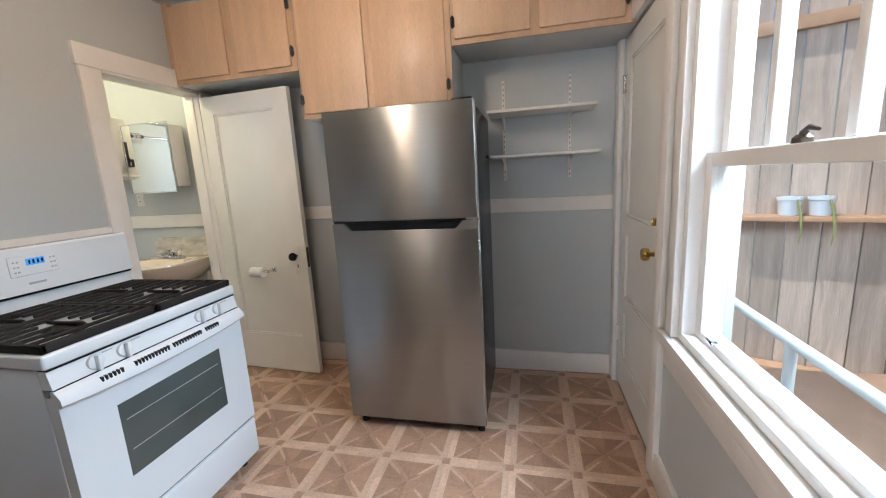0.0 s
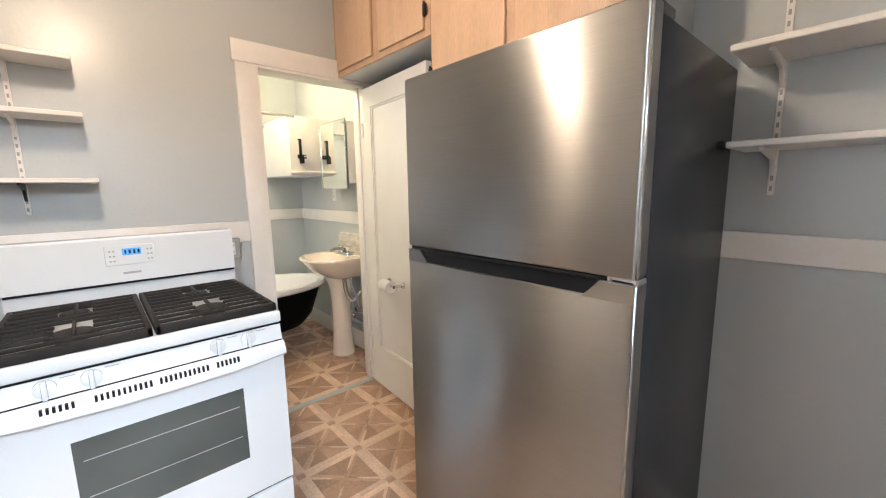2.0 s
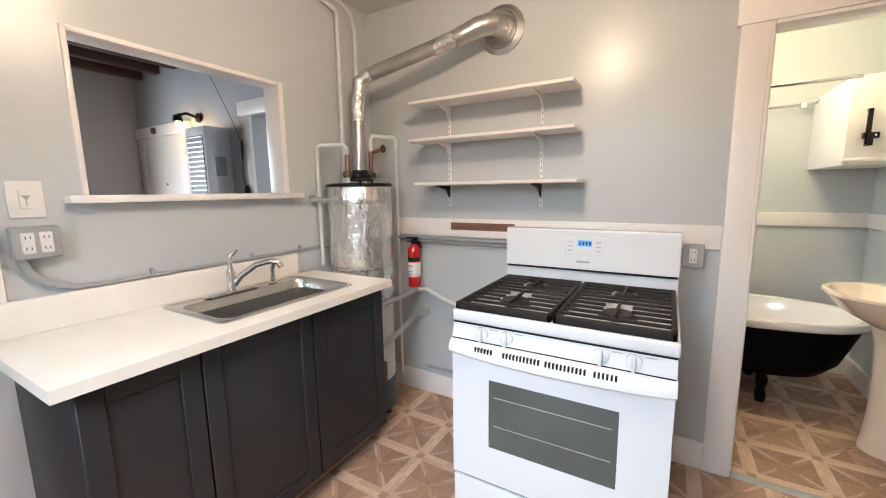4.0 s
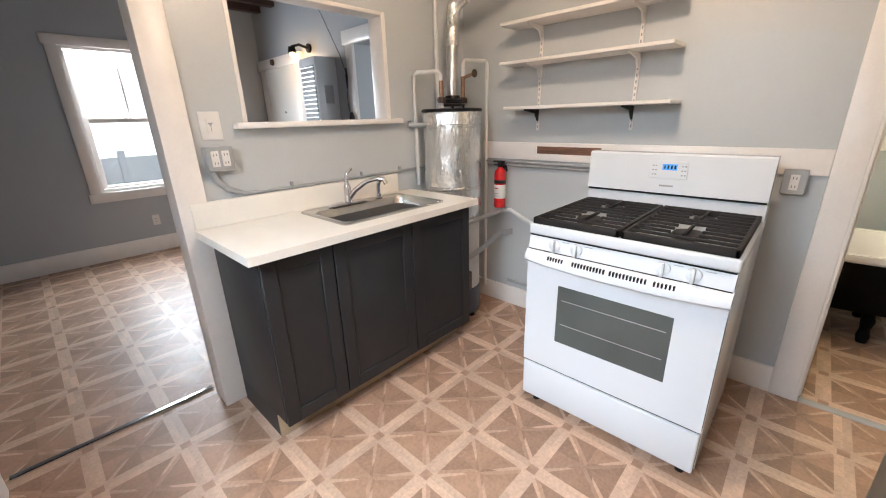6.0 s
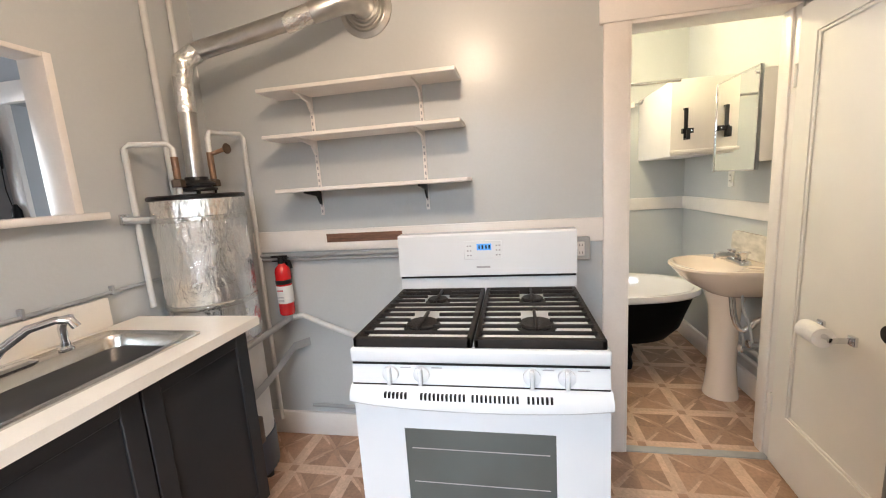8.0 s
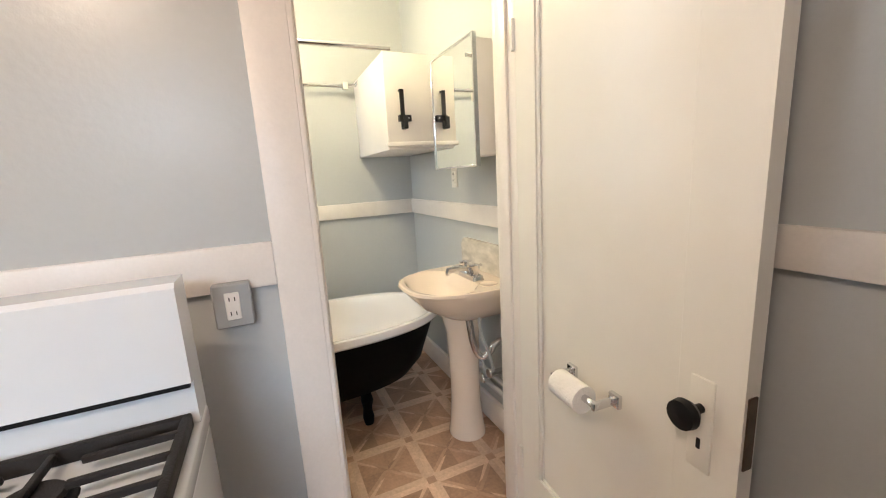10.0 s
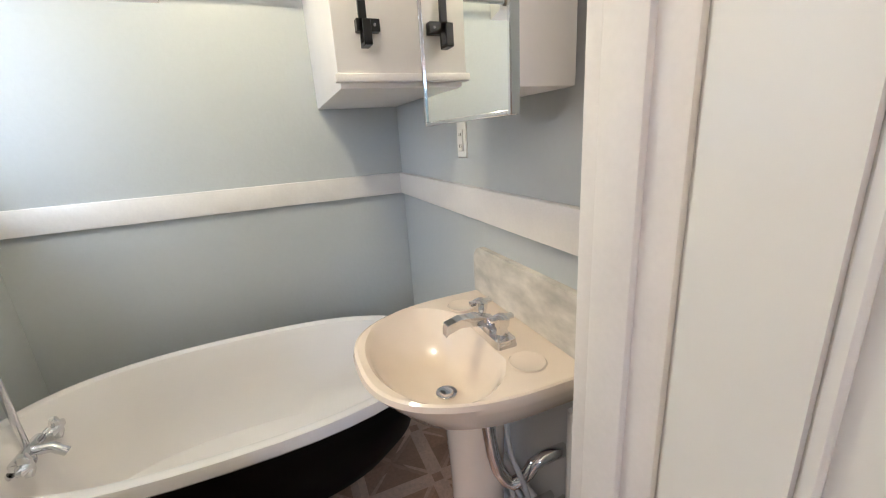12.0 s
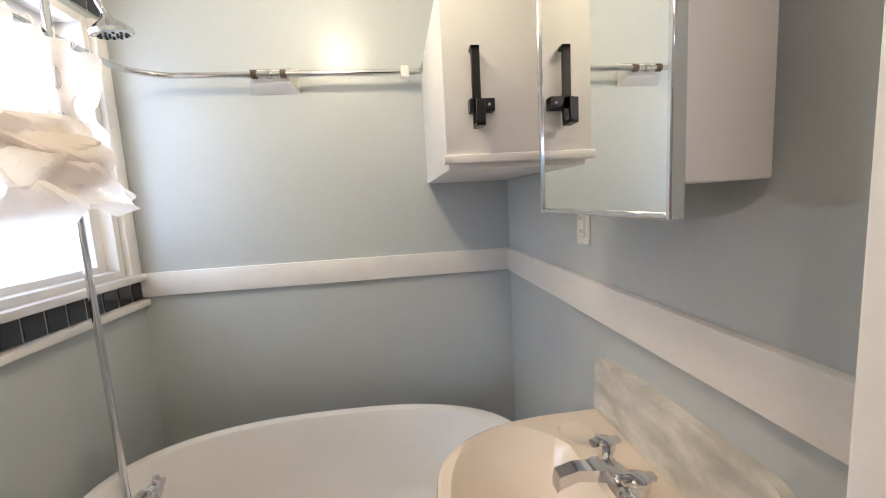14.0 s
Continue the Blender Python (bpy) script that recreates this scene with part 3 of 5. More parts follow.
# ---- refrigerator ----
def refrigerator():
    x0, x1, y0, y1 = -0.916, -0.148, 1.962, 2.655
    c = thing("refrigerator", ((x0 + x1) / 2, 2.3, 0), "tall brushed stainless steel top-freezer refrigerator", "refrigerator")
    part("body", box((x0 + 0.006, y0 + 0.075, 0.045), (x1 - 0.006, y1, 1.715), 0.006), FRIDGE_SIDE, c, "dark grey textured cabinet")
    part("freezer_door", box((x0, y0, 1.178), (x1, y0 + 0.066, 1.728), 0.007, 3), STEEL, c, "brushed steel freezer door")
    b = bmesh.new()
    zt, zg, t = 1.166, 1.128, y0 + 0.066
    box((x0, y0, 0.06), (x1, t, zg), 0.004, bm=b)
    prism([(x0, zg - 0.004), (x0 + 0.105, zg - 0.004), (x0 + 0.062, zt), (x0, zt)], "y", y0, t, b)
    prism([(x1 - 0.115, zg - 0.004), (x1, zg - 0.004), (x1, zt), (x1 - 0.075, zt)], "y", y0, t, b)
    part("fridge_door", b, STEEL, c, "brushed steel refrigerator door")
    part("handle_recess", prism([(x0 + 0.108, zg - 0.003), (x1 - 0.118, zg - 0.003), (x1 - 0.078, zt + 0.004), (x0 + 0.066, zt + 0.004)], "y", y0 + 0.010, y0 + 0.06), BLACK, c, "black recessed handle")
    part("handle_lip", box((x0 + 0.07, y0 + 0.001, zt + 0.002), (x1 - 0.08, y0 + 0.02, zt + 0.010), 0.002), BLACK, c)
    part("door_gap", box((x0 + 0.004, y0 + 0.012, zt), (x1 - 0.004, t, 1.18)), RUBBER, c, "dark door gasket")
    for z0, z1 in ((0.062, zt), (1.18, 1.726)):
        part("edge_strip", box((x1 - 0.001, y0 + 0.004, z0), (x1 + 0.003, y0 + 0.014, z1), 0.001, 1), BRUSHEDEDGE, c, "bright door edge")
        part("gasket", box((x0 + 0.01, t, z0), (x1 - 0.008, t + 0.010, z1), 0.002, 1), RUBBER, c)
    part("hinge_cover", box((x1 - 0.11, y0 + 0.03, 1.716), (x1 - 0.01, y0 + 0.16, 1.742), 0.006), FRIDGE_SIDE, c)
    part("middle_hinge", box((x1 - 0.06, y0 + 0.004, 1.164), (x1 + 0.006, y0 + 0.05, 1.179), 0.003), CHROME, c, "bright middle hinge")
    part("toe_grille", box((x0 + 0.02, y0 + 0.05, 0.02), (x1 - 0.02, y0 + 0.08, 0.07), 0.003), BLACK, c)
    for fx, fy in ((x0 + 0.05, y0 + 0.06), (x1 - 0.03, y0 + 0.06), (x0 + 0.05, y1 - 0.06), (x1 - 0.05, y1 - 0.06)):
        part("foot", lathe([(0.018, 0), (0.018, 0.025), (0.010, 0.025), (0.010, 0.06)], (fx, fy, 0), 12), FRIDGE_SIDE, c)
    part("side_handle", box((x1 - 0.008, 2.52, 1.478), (x1 + 0.001, 2.65, 1.495), 0.002, 1), BLACK, c)


refrigerator()


# ---- stove ----
def stove():
    y0, y1 = 0.874, 1.628
    c = thing("gas_stove", (-1.6, 1.25, 0), "white four-burner gas range with black grates", "stove")
    part("body", box((-1.945, y0, 0.05), (-1.315, y1, 0.885), 0.006), ENAMEL, c, "white enamel body")
    part("cooktop", box((-1.945, y0 - 0.003, 0.887), (-1.282, y1 + 0.003, 0.932), 0.009, 3), ENAMEL, c, "white enamel cooktop")
    part("control_panel", prism([(-1.32, 0.825), (-1.275, 0.825), (-1.288, 0.883), (-1.32, 0.883)], "y", y0 + 0.002, y1 - 0.002), ENAMEL, c, "white front panel")
    for ky in (1.00, 1.095, 1.415, 1.51):
        k = lathe([(0.024, 0), (0.024, 0.012), (0.021, 0.014), (0, 0.014)], (-1.283, ky, 0.856), 22, axis="x")
        kn = part("knob", k, ENAMEL, c, "white control knob")
        part("grip", box((-1.273, ky - 0.006, 0.829), (-1.252, ky + 0.006, 0.882), 0.004), ENAMEL, kn)
        part("marking", box((-1.2846, ky + 0.030, 0.873), (-1.2825, ky + 0.062, 0.8755)), INK, c)
    # oven door with its broad handle rail
    part("oven_door", frame_door(y0 + 0.003, y1 - 0.003), ENAMEL, c, "white oven door")
    part("oven_window", box((-1.290, 1.03, 0.408), (-1.2725, 1.478, 0.682), 0.001, 1), OVENGLASS, c, "dark oven glass")
    for rz in (0.50, 0.615):
        part("oven_rack", box((-1.2728, 1.05, rz), (-1.2718, 1.46, rz + 0.003)), INK, c, "oven rack behind the glass")
    rings = []
    for i in range(25):
        u = i / 24
        y = y0 - 0.001 + u * (y1 - y0 + 0.002)
        d = -0.042 * (1 - (2 * u - 1) ** 2) * 0.35
        out = -1.248 + 0.010 * (1 - (2 * u - 1) ** 4)
        rings.append([(-1.285, y, 0.776 + d), (out - 0.006, y, 0.772 + d), (out, y, 0.779 + d), (out - 0.002, y, 0.797 + d * 0.3), (out - 0.012, y, 0.810), (-1.272, y, 0.8215), (-1.285, y, 0.8215)])
    hn = part("oven_handle", loft(rings), ENAMEL, c, "broad white oven handle rail")
    for a, n in ((0.985, 6), (1.095, 11), (1.245, 11), (1.40, 6)):
        for i in range(n):
            y = a + i * 0.0125
            u = (y - y0) / (y1 - y0)
            out = -1.2505 + 0.010 * (1 - (2 * u - 1) ** 4)
            part("vent_slot", box((-1.272, y, 0.792), (out, y + 0.0065, 0.811)), BLACK, hn)
    part("drawer", box((-1.315, y0 + 0.003, 0.06), (-1.272, y1 - 0.003, 0.244), 0.008, 3), ENAMEL, c, "white storage drawer")
    part("drawer_gap", box((-1.32, y0 + 0.006, 0.244), (-1.285, y1 - 0.006, 0.256)), BLACK, c)
    part("panel_gap", box((-1.32, y0 + 0.004, 0.8825), (-1.2835, y1 - 0.004, 0.8875)), BLACK, c)
    part("handle_gap", box((-1.32, y0 + 0.004, 0.8210), (-1.2735, y1 - 0.004, 0.8255)), BLACK, c)
    # back guard
    part("back_guard", prism([(-1.945, 0.925), (-1.872, 0.925), (-1.872, 1.005), (-1.878, 1.012), (-1.858, 1.016), (-1.862, 1.19), (-1.872, 1.198), (-1.945, 1.198)], "y", y0, y1), ENAMEL, c, "white back guard")
    part("guard_gap", box((-1.88, y0 + 0.004, 1.006), (-1.862, y1 - 0.004, 1.0145)), BLACK, c)
    part("control_display", box((-1.862, 1.165, 1.085), (-1.857, 1.325, 1.165), 0.002, 1), ENAMEL, c, "white clock panel")
    part("clock_window", box((-1.858, 1.220, 1.124), (-1.8555, 1.282, 1.152), 0.001, 1), DISPLAY, c, "blue lit clock window")
    for y, w in ((1.228, 0.008), (1.241, 0.010), (1.256, 0.010), (1.270, 0.010)):
        part("digit", box((-1.8556, y, 1.130), (-1.8550, y + w * 0.7, 1.146)), DISPLAY_BG, c, "dark clock digit")
    for y in (1.178, 1.19, 1.30, 1.312):
        for z in (1.10, 1.12, 1.14):
            part("button", box((-1.8575, y, z), (-1.8562, y + 0.007, z + 0.006)), INK, c)
    part("badge", box((-1.8605, 1.215, 1.046), (-1.8585, 1.275, 1.056), 0.001, 1), INK, c, "small grey maker's badge")
    # burners
    for bx, by, r in ((-1.47, 1.06, 0.055), (-1.75, 1.06, 0.042), (-1.47, 1.44, 0.055), (-1.75, 1.44, 0.042)):
        bu = part("burner", lathe([(r + 0.010, 0.932), (r + 0.008, 0.935), (r - 0.004, 0.936), (r - 0.004, 0.941), (0, 0.941)], (bx, by, 0), 26), IRON, c, "dark burner ring")
        part("burner_cap", lathe([(r - 0.002, 0.941), (r, 0.944), (r - 0.004, 0.949), (0, 0.95)], (bx, by, 0), 26), IRON, bu, "black burner cap")
    # grates: two frames with bars across, open round each burner
    for g0, g1 in ((y0 + 0.008, 1.2475), (1.2545, y1 - 0.008)):
        f = bmesh.new()
        z0, z1, xb, xf = 0.95, 0.961, -1.860, -1.292
        box((xb, g0, 0.9325), (xf, g0 + 0.016, z1), 0.004, bm=f)
        box((xb, g1 - 0.016, 0.9325), (xf, g1, z1), 0.004, bm=f)
        box((xb, g0, 0.9325), (xb + 0.016, g1, z1), 0.004, bm=f)
        box((xf - 0.022, g0, 0.9325), (xf, g1, z1), 0.004, bm=f)
        gr = part("grate", f, IRON, c, "black cast iron grate")
        cy = (g0 + g1) / 2
        for i in range(9):
            x = xb + 0.055 + i * 0.056
            near = min(abs(x + 1.47), abs(x + 1.75))
            gap = 0.045 if near < 0.075 else 0.0
            spans = ((g0 + 0.01, cy - gap), (cy + gap, g1 - 0.01)) if gap else ((g0 + 0.01, g1 - 0.01),)
            for a, e in spans:
                part("bar", box((x - 0.0055, a, z0), (x + 0.0055, e, z1 + 0.001), 0.003), IRON, gr)
        for bx in (-1.47, -1.75):
            part("finger", box((bx - 0.085, cy - 0.005, z0), (bx + 0.085, cy + 0.005, z1 + 0.002), 0.003), IRON, gr)
        for fx in (xb + 0.01, xf - 0.012):
            for fy in (g0 + 0.01, g1 - 0.01):
                part("grate_foot", lathe([(0.008, 0.93), (0.008, 0.96)], (fx, fy, 0), 8), IRON, gr)
    for fy in (y0 + 0.05, y1 - 0.05):
        for fx in (-1.34, -1.9):
            part("foot", lathe([(0.018, 0), (0.018, 0.03), (0.010, 0.03), (0.010, 0.06)], (fx, fy, 0), 10), BLACK, c)


def frame_door(a, e):
    b = bmesh.new()
    for lo, hi in (((-1.315, a, 0.258), (-1.272, 1.03, 0.80)), ((-1.315, 1.478, 0.258), (-1.272, e, 0.80)),
                   ((-1.315, 1.03, 0.258), (-1.272, 1.478, 0.408)), ((-1.315, 1.03, 0.682), (-1.272, 1.478, 0.80))):
        box(lo, hi, bm=b)
    bmesh.ops.remove_doubles(b, verts=b.verts[:], dist=1e-5)
    return b


stove()


# ---- sink cabinet and counter ----
def shaker(x0, x1, z0, z1, y):
    b = bmesh.new()
    w = 0.062
    for lo, hi in (((x0, y - 0.018, z0), (x0 + w, y, z1)), ((x1 - w, y - 0.018, z0), (x1, y, z1)),
                   ((x0 + w, y - 0.018, z0), (x1 - w, y, z0 + w)), ((x0 + w, y - 0.018, z1 - w), (x1 - w, y, z1))):
        box(lo, hi, 0.0025, 1, bm=b)
    box((x0 + w, y - 0.018, z0 + w), (x1 - w, y - 0.009, z1 - w), bm=b)
    return b


def sink_cabinet():
    c = thing("sink_cabinet", (-0.95, 0.03, 0), "charcoal painted base cabinet with shaker doors", "cabinet")
    b = box((-1.572, -0.215, 0.125), (-0.332, 0.270, 0.896), 0.003)
    box((-1.572, -0.215, 0.0), (-0.332, 0.178, 0.13), bm=b)
    part("body", b, DARKCAB, c, "charcoal cabinet body")
    part("toe_kick", box((-1.57, 0.178, 0.0), (-0.330, 0.188, 0.122), 0.002, 1), KICK, c, "bare wooden toe kick")
    for x0, x1 in ((-0.645, -0.334), (-1.105, -0.651), (-1.571, -1.111)):
        part("door", shaker(x0, x1, 0.118, 0.888, 0.290), DARKCAB, c, "charcoal shaker door")


sink_cabinet()


def counter():
    c = thing("countertop", (-0.95, 0.03, 0.875), "cream laminate countertop with a backsplash lip", "countertop")
    b = bmesh.new()
    z0, z1 = 0.897, 0.932
    for lo, hi in (((-1.585, -0.232, z0), (-1.385, 0.347, z1)), ((-0.765, -0.232, z0), (-0.278, 0.347, z1)),
                   ((-1.385, -0.232, z0), (-0.765, -0.15, z1)), ((-1.385, 0.235, z0), (-0.765, 0.347, z1))):
        box(lo, hi, bm=b)
    bmesh.ops.remove_doubles(b, verts=b.verts[:], dist=1e-5)
    part("slab", b, COUNTER, c)
    part("backsplash", box((-1.47, -0.247, 0.9325), (-0.281, -0.221, 1.05), 0.004), COUNTER, c, "cream backsplash")


counter()


def rrect(x0, x1, y0, y1, r, z, n=6):
    pts = []
    for cx, cy, a0 in ((x1 - r, y1 - r, 0), (x0 + r, y1 - r, 90), (x0 + r, y0 + r, 180), (x1 - r, y0 + r, 270)):
        for i in range(n + 1):
            a = radians(a0 + 90 * i / n)
            pts.append((cx + r * math.cos(a), cy + r * math.sin(a), z))
    return pts


def kitchen_sink():
    c = thing("kitchen_sink", (-1.09, 0.05, 0.916), "stainless steel drop-in sink in the countertop", "sink")
    x0, x1, y0, y1 = -1.405, -0.745, -0.175, 0.255
    rings = [rrect(x0, x1, y0, y1, 0.03, 0.9165), rrect(x0, x1, y0, y1, 0.03, 0.922), rrect(x0 + 0.006, x1 - 0.006, y0 + 0.006, y1 - 0.006, 0.03, 0.925),
             rrect(x0 + 0.03, x1 - 0.03, y0 + 0.075, y1 - 0.03, 0.05, 0.922), rrect(x0 + 0.036, x1 - 0.036, y0 + 0.082, y1 - 0.036, 0.05, 0.910),
             rrect(x0 + 0.05, x1 - 0.05, y0 + 0.095, y1 - 0.05, 0.05, 0.78), rrect(x0 + 0.08, x1 - 0.08, y0 + 0.12, y1 - 0.08, 0.05, 0.755)]
    part("basin", loft(rings, cap=(False, True)), SINKSTEEL, c, "brushed steel basin")
    part("drain", lathe([(0.04, 0), (0.04, 0.004), (0.02, 0.003), (0, 0.001)], (-1.09, 0.08, 0.7555), 20), CHROME, c, "chrome drain")
    c.location.z += 0.016


kitchen_sink()


def kitchen_faucet():
    c = thing("kitchen_faucet", (-1.02, -0.115, 0.925), "chrome single-lever faucet with curved spout", "faucet")
    part("base_plate", loft([rrect(-1.14, -0.89, -0.148, -0.09, 0.028, 0.9245), rrect(-1.14, -0.89, -0.148, -0.09, 0.028, 0.930), rrect(-1.12, -0.91, -0.14, -0.098, 0.02, 0.938)]), CHROME, c)
    part("stem", lathe([(0.022, 0.936), (0.019, 0.97), (0.020, 1.02), (0.014, 1.035), (0, 1.037)], (-1.015, -0.118, 0), 18), CHROME, c)
    part("lever", tube([(-1.015, -0.118, 1.03), (-1.012, -0.118, 1.065), (-1.02, -0.115, 1.095), (-1.045, -0.105, 1.118)], [0.013, 0.011, 0.010, 0.008], 12), CHROME, c)
    part("spout", tube([(-1.018, -0.115, 0.955), (-1.045, -0.09, 1.00), (-1.085, -0.03, 1.05), (-1.12, 0.025, 1.065), (-1.14, 0.05, 1.058), (-1.147, 0.058, 1.035)], [0.015, 0.014, 0.013, 0.012, 0.013, 0.013], 12, smooth=0), CHROME, c)
    s = thing("side_sprayer", (-1.225, -0.118, 0.925), "chrome side sprayer beside the faucet", "sprayer")
    part("holder", lathe([(0.022, 0.9245), (0.022, 0.931), (0.014, 0.938), (0.014, 0.95), (0.0, 0.951)], (-1.225, -0.118, 0), 16), CHROME, s)
    part("head", tube([(-1.225, -0.118, 0.95), (-1.225, -0.118, 1.0), (-1.228, -0.105, 1.03), (-1.235, -0.08, 1.036)], [0.011, 0.013, 0.014, 0.010], 12), CHROME, s)
    c.location.z += 0.016
    s.location.z += 0.016


kitchen_faucet()


# ---- shelves ----
def wall_shelves(wallaxis, plane, depth, u0, u1, zs, standards, sz0, sz1, brackets, label, group):
    """Boards on slotted standards; wallaxis 'x': the wall faces +x, 'y': the wall faces -y."""
    def bx(a, e, p, q, r, s, bev=0.002, bm=None):
        return box((plane + a, p, r), (plane + e, q, s), bev, 1, bm=bm) if wallaxis == "x" else box((p, plane - e, r), (q, plane - a, s), bev, 1, bm=bm)
    for u in standards:
        st = thing("shelf_standard", (plane, u, sz0) if wallaxis == "x" else (u, plane, sz0), "white slotted metal shelf standard on the wall", "shelf standard", group)
        part("rail", bx(0.0, 0.010, u - 0.009, u + 0.009, sz0, sz1), TRIM, st)
        n = int((sz1 - sz0) / 0.032)
        for i in range(n):
            z = sz0 + 0.014 + i * 0.032
            part("slot", bx(0.0098, 0.0106, u - 0.0035, u + 0.0035, z, z + 0.015, 0), INK, st)
    for (z, d0, d1), mat in zip(zs, brackets):
        sh = thing("wall_shelf", (plane, (u0 + u1) / 2, z) if wallaxis == "x" else ((u0 + u1) / 2, plane, z), label, "shelf", group)
        part("board", bx(0.012, depth, u0 + d0, u1 + d1, z - 0.018, z, 0.003), TRIM, sh, "white painted board")
        for u in standards:
            b = bmesh.new()
            k = depth * 0.86
            pts = [(0.010, z - 0.018), (k, z - 0.018), (k, z - 0.026), (0.05, z - 0.045), (0.022, z - 0.085), (0.010, z - 0.09)]
            if wallaxis == "x":
                prism([(plane + a, r) for a, r in pts], "y", u - 0.005, u + 0.005, b)
            else:
                prism([(plane - a, r) for a, r in pts], "x", u - 0.005, u + 0.005, b)
            part("bracket", b, mat, sh, "shelf bracket")


wall_shelves("x", -2.17, 0.20, 0.206, 1.155, [(1.905, 0.0, 0.0), (1.692, 0.0, 0.010), (1.436, 0.034, 0.030)], (0.38, 0.955), 1.29, 1.92, (TRIM, TRIM, SCREWM), "white wall shelf above the stove", "shelves above the stove")
wall_shelves("y", 2.75, 0.25, -0.145, 0.47, [(1.748, 0.0, 0.0), (1.49, 0.01, 0.025)], (-0.06, 0.345), 1.335, 1.955, (TRIM, TRIM), "white wall shelf in the alcove beside the refrigerator", "alcove shelves")


# ---- water heater corner ----
def water_heater():
    cx, cy = -1.815, -0.052
    c = thing("water_heater", (cx, cy, 0), "upright water heater wrapped in shiny foil insulation", "water heater")
    part("tank", lathe([(0.172, 0.03), (0.18, 0.04), (0.18, 0.80)], (cx, cy, 0), 40), TANK, c, "pale grey tank")
    part("base_ring", lathe([(0.182, 0.03), (0.186, 0.035), (0.186, 0.22), (0.181, 0.225)], (cx, cy, 0), 40), DKBLUE, c, "dark blue base skirt")
    prof = [(0.185, 0.74)] + [(0.190 + 0.003 * math.sin(i * 1.7), 0.76 + i * 0.065) for i in range(10)] + [(0.186, 1.415)]
    part("insulation", lathe(prof, (cx, cy, 0), 56), FOIL, c, "crinkled foil insulation blanket")
    for z in (0.93, 1.32):
        part("strap", lathe([(0.192, z), (0.195, z + 0.003), (0.195, z + 0.02), (0.192, z + 0.023)], (cx, cy, 0), 40), TAPE, c)
    part("top_plate", lathe([(0.190, 1.415), (0.196, 1.418), (0.196, 1.430), (0.188, 1.436), (0, 1.44)], (cx, cy, 0), 40), BLACK, c, "black top plate")
    part("draft_hood", lathe([(0.078, 1.452), (0.082, 1.455), (0.080, 1.462), (0.060, 1.468), (0.060, 1.474), (0.074, 1.478), (0.074, 1.486), (0.05, 1.50), (0.046, 1.515)], (cx - 0.01, cy, 0), 28), BLACK, c, "dark draft hood")
    for k in range(4):
        a = radians(45 + 90 * k)
        part("hood_leg", tube([(cx - 0.01 + 0.07 * math.cos(a), cy + 0.07 * math.sin(a), 1.43), (cx - 0.01 + 0.07 * math.cos(a), cy + 0.07 * math.sin(a), 1.456)], 0.006, 6), BLACK, c)
    part("label", box((cx + 0.14, cy + 0.10, 0.45), (cx + 0.16, cy + 0.16, 0.62), m=None), LABELW, c, "paper instruction label")
    for i in range(5):
        part("label_line", box((cx + 0.1601, cy + 0.105, 0.47 + i * 0.028), (cx + 0.1607, cy + 0.155, 0.478 + i * 0.028)), INK, c)
    v = box((cx + 0.10, cy + 0.17, 0.27), (cx + 0.15, cy + 0.25, 0.40), 0.008)
    part("gas_valve", v, BRONZE, c, "dark gas control valve")
    part("valve_knob", lathe([(0.022, 0), (0.022, 0.03), (0, 0.032)], (cx + 0.15, cy + 0.21, 0.34), 16, axis="x"), SCREWM, c)
    for k in range(3):
        a = radians(90 + 120 * k)
        part("foot", lathe([(0.02, 0), (0.02, 0.035)], (cx + 0.16 * math.cos(a), cy + 0.16 * math.sin(a), 0), 10), RUBBER, c)
    f = thing("flue_pipe", (cx - 0.01, cy, 1.50), "galvanised flue pipe wrapped with foil tape", "flue pipe")
    a0 = (cx - 0.01, cy, 1.50)
    p = [a0, (-1.832, -0.053, 1.75), (-1.84, -0.054, 1.95), (-1.848, -0.045, 2.02), (-1.875, 0.01, 2.065), (-1.99, 0.52, 2.20), (-2.02, 0.64, 2.24), (-2.06, 0.70, 2.26), (-2.16, 0.715, 2.26)]
    part("riser", tube(p[:3], 0.037, 20), FLUE, f, "vertical flue section")
    part("elbow", tube(p[2:5], [0.041, 0.045, 0.042], 20, smooth=0), TAPE, f, "taped flue elbow")
    part("run", tube(p[4:6], 0.039, 20), FLUE, f, "sloping flue section")
    part("tape_wrap", tube([(-1.965, 0.40, 2.162), p[5]], [0.042, 0.044], 20), TAPE, f, "crinkled foil tape")
    part("tape_low", tube([(-1.834, -0.053, 1.80), p[2]], [0.039, 0.040], 20), TAPE, f, "crinkled foil tape")
    part("end_elbow", tube(p[5:], [0.044, 0.052, 0.055, 0.055], 20), FLUE, f, "flue elbow")
    part("wall_collar", lathe([(0.055, 0.030), (0.062, 0.030), (0.066, 0.022), (0.074, 0.026), (0.080, 0.018), (0.090, 0.022), (0.096, 0.013), (0.106, 0.017), (0.128, 0.006), (0.130, 0.0), (0.0, 0.0)], (-2.168, 0.715, 2.26), 44, axis="x"), FLUE, f, "ribbed metal wall collar")


water_heater()


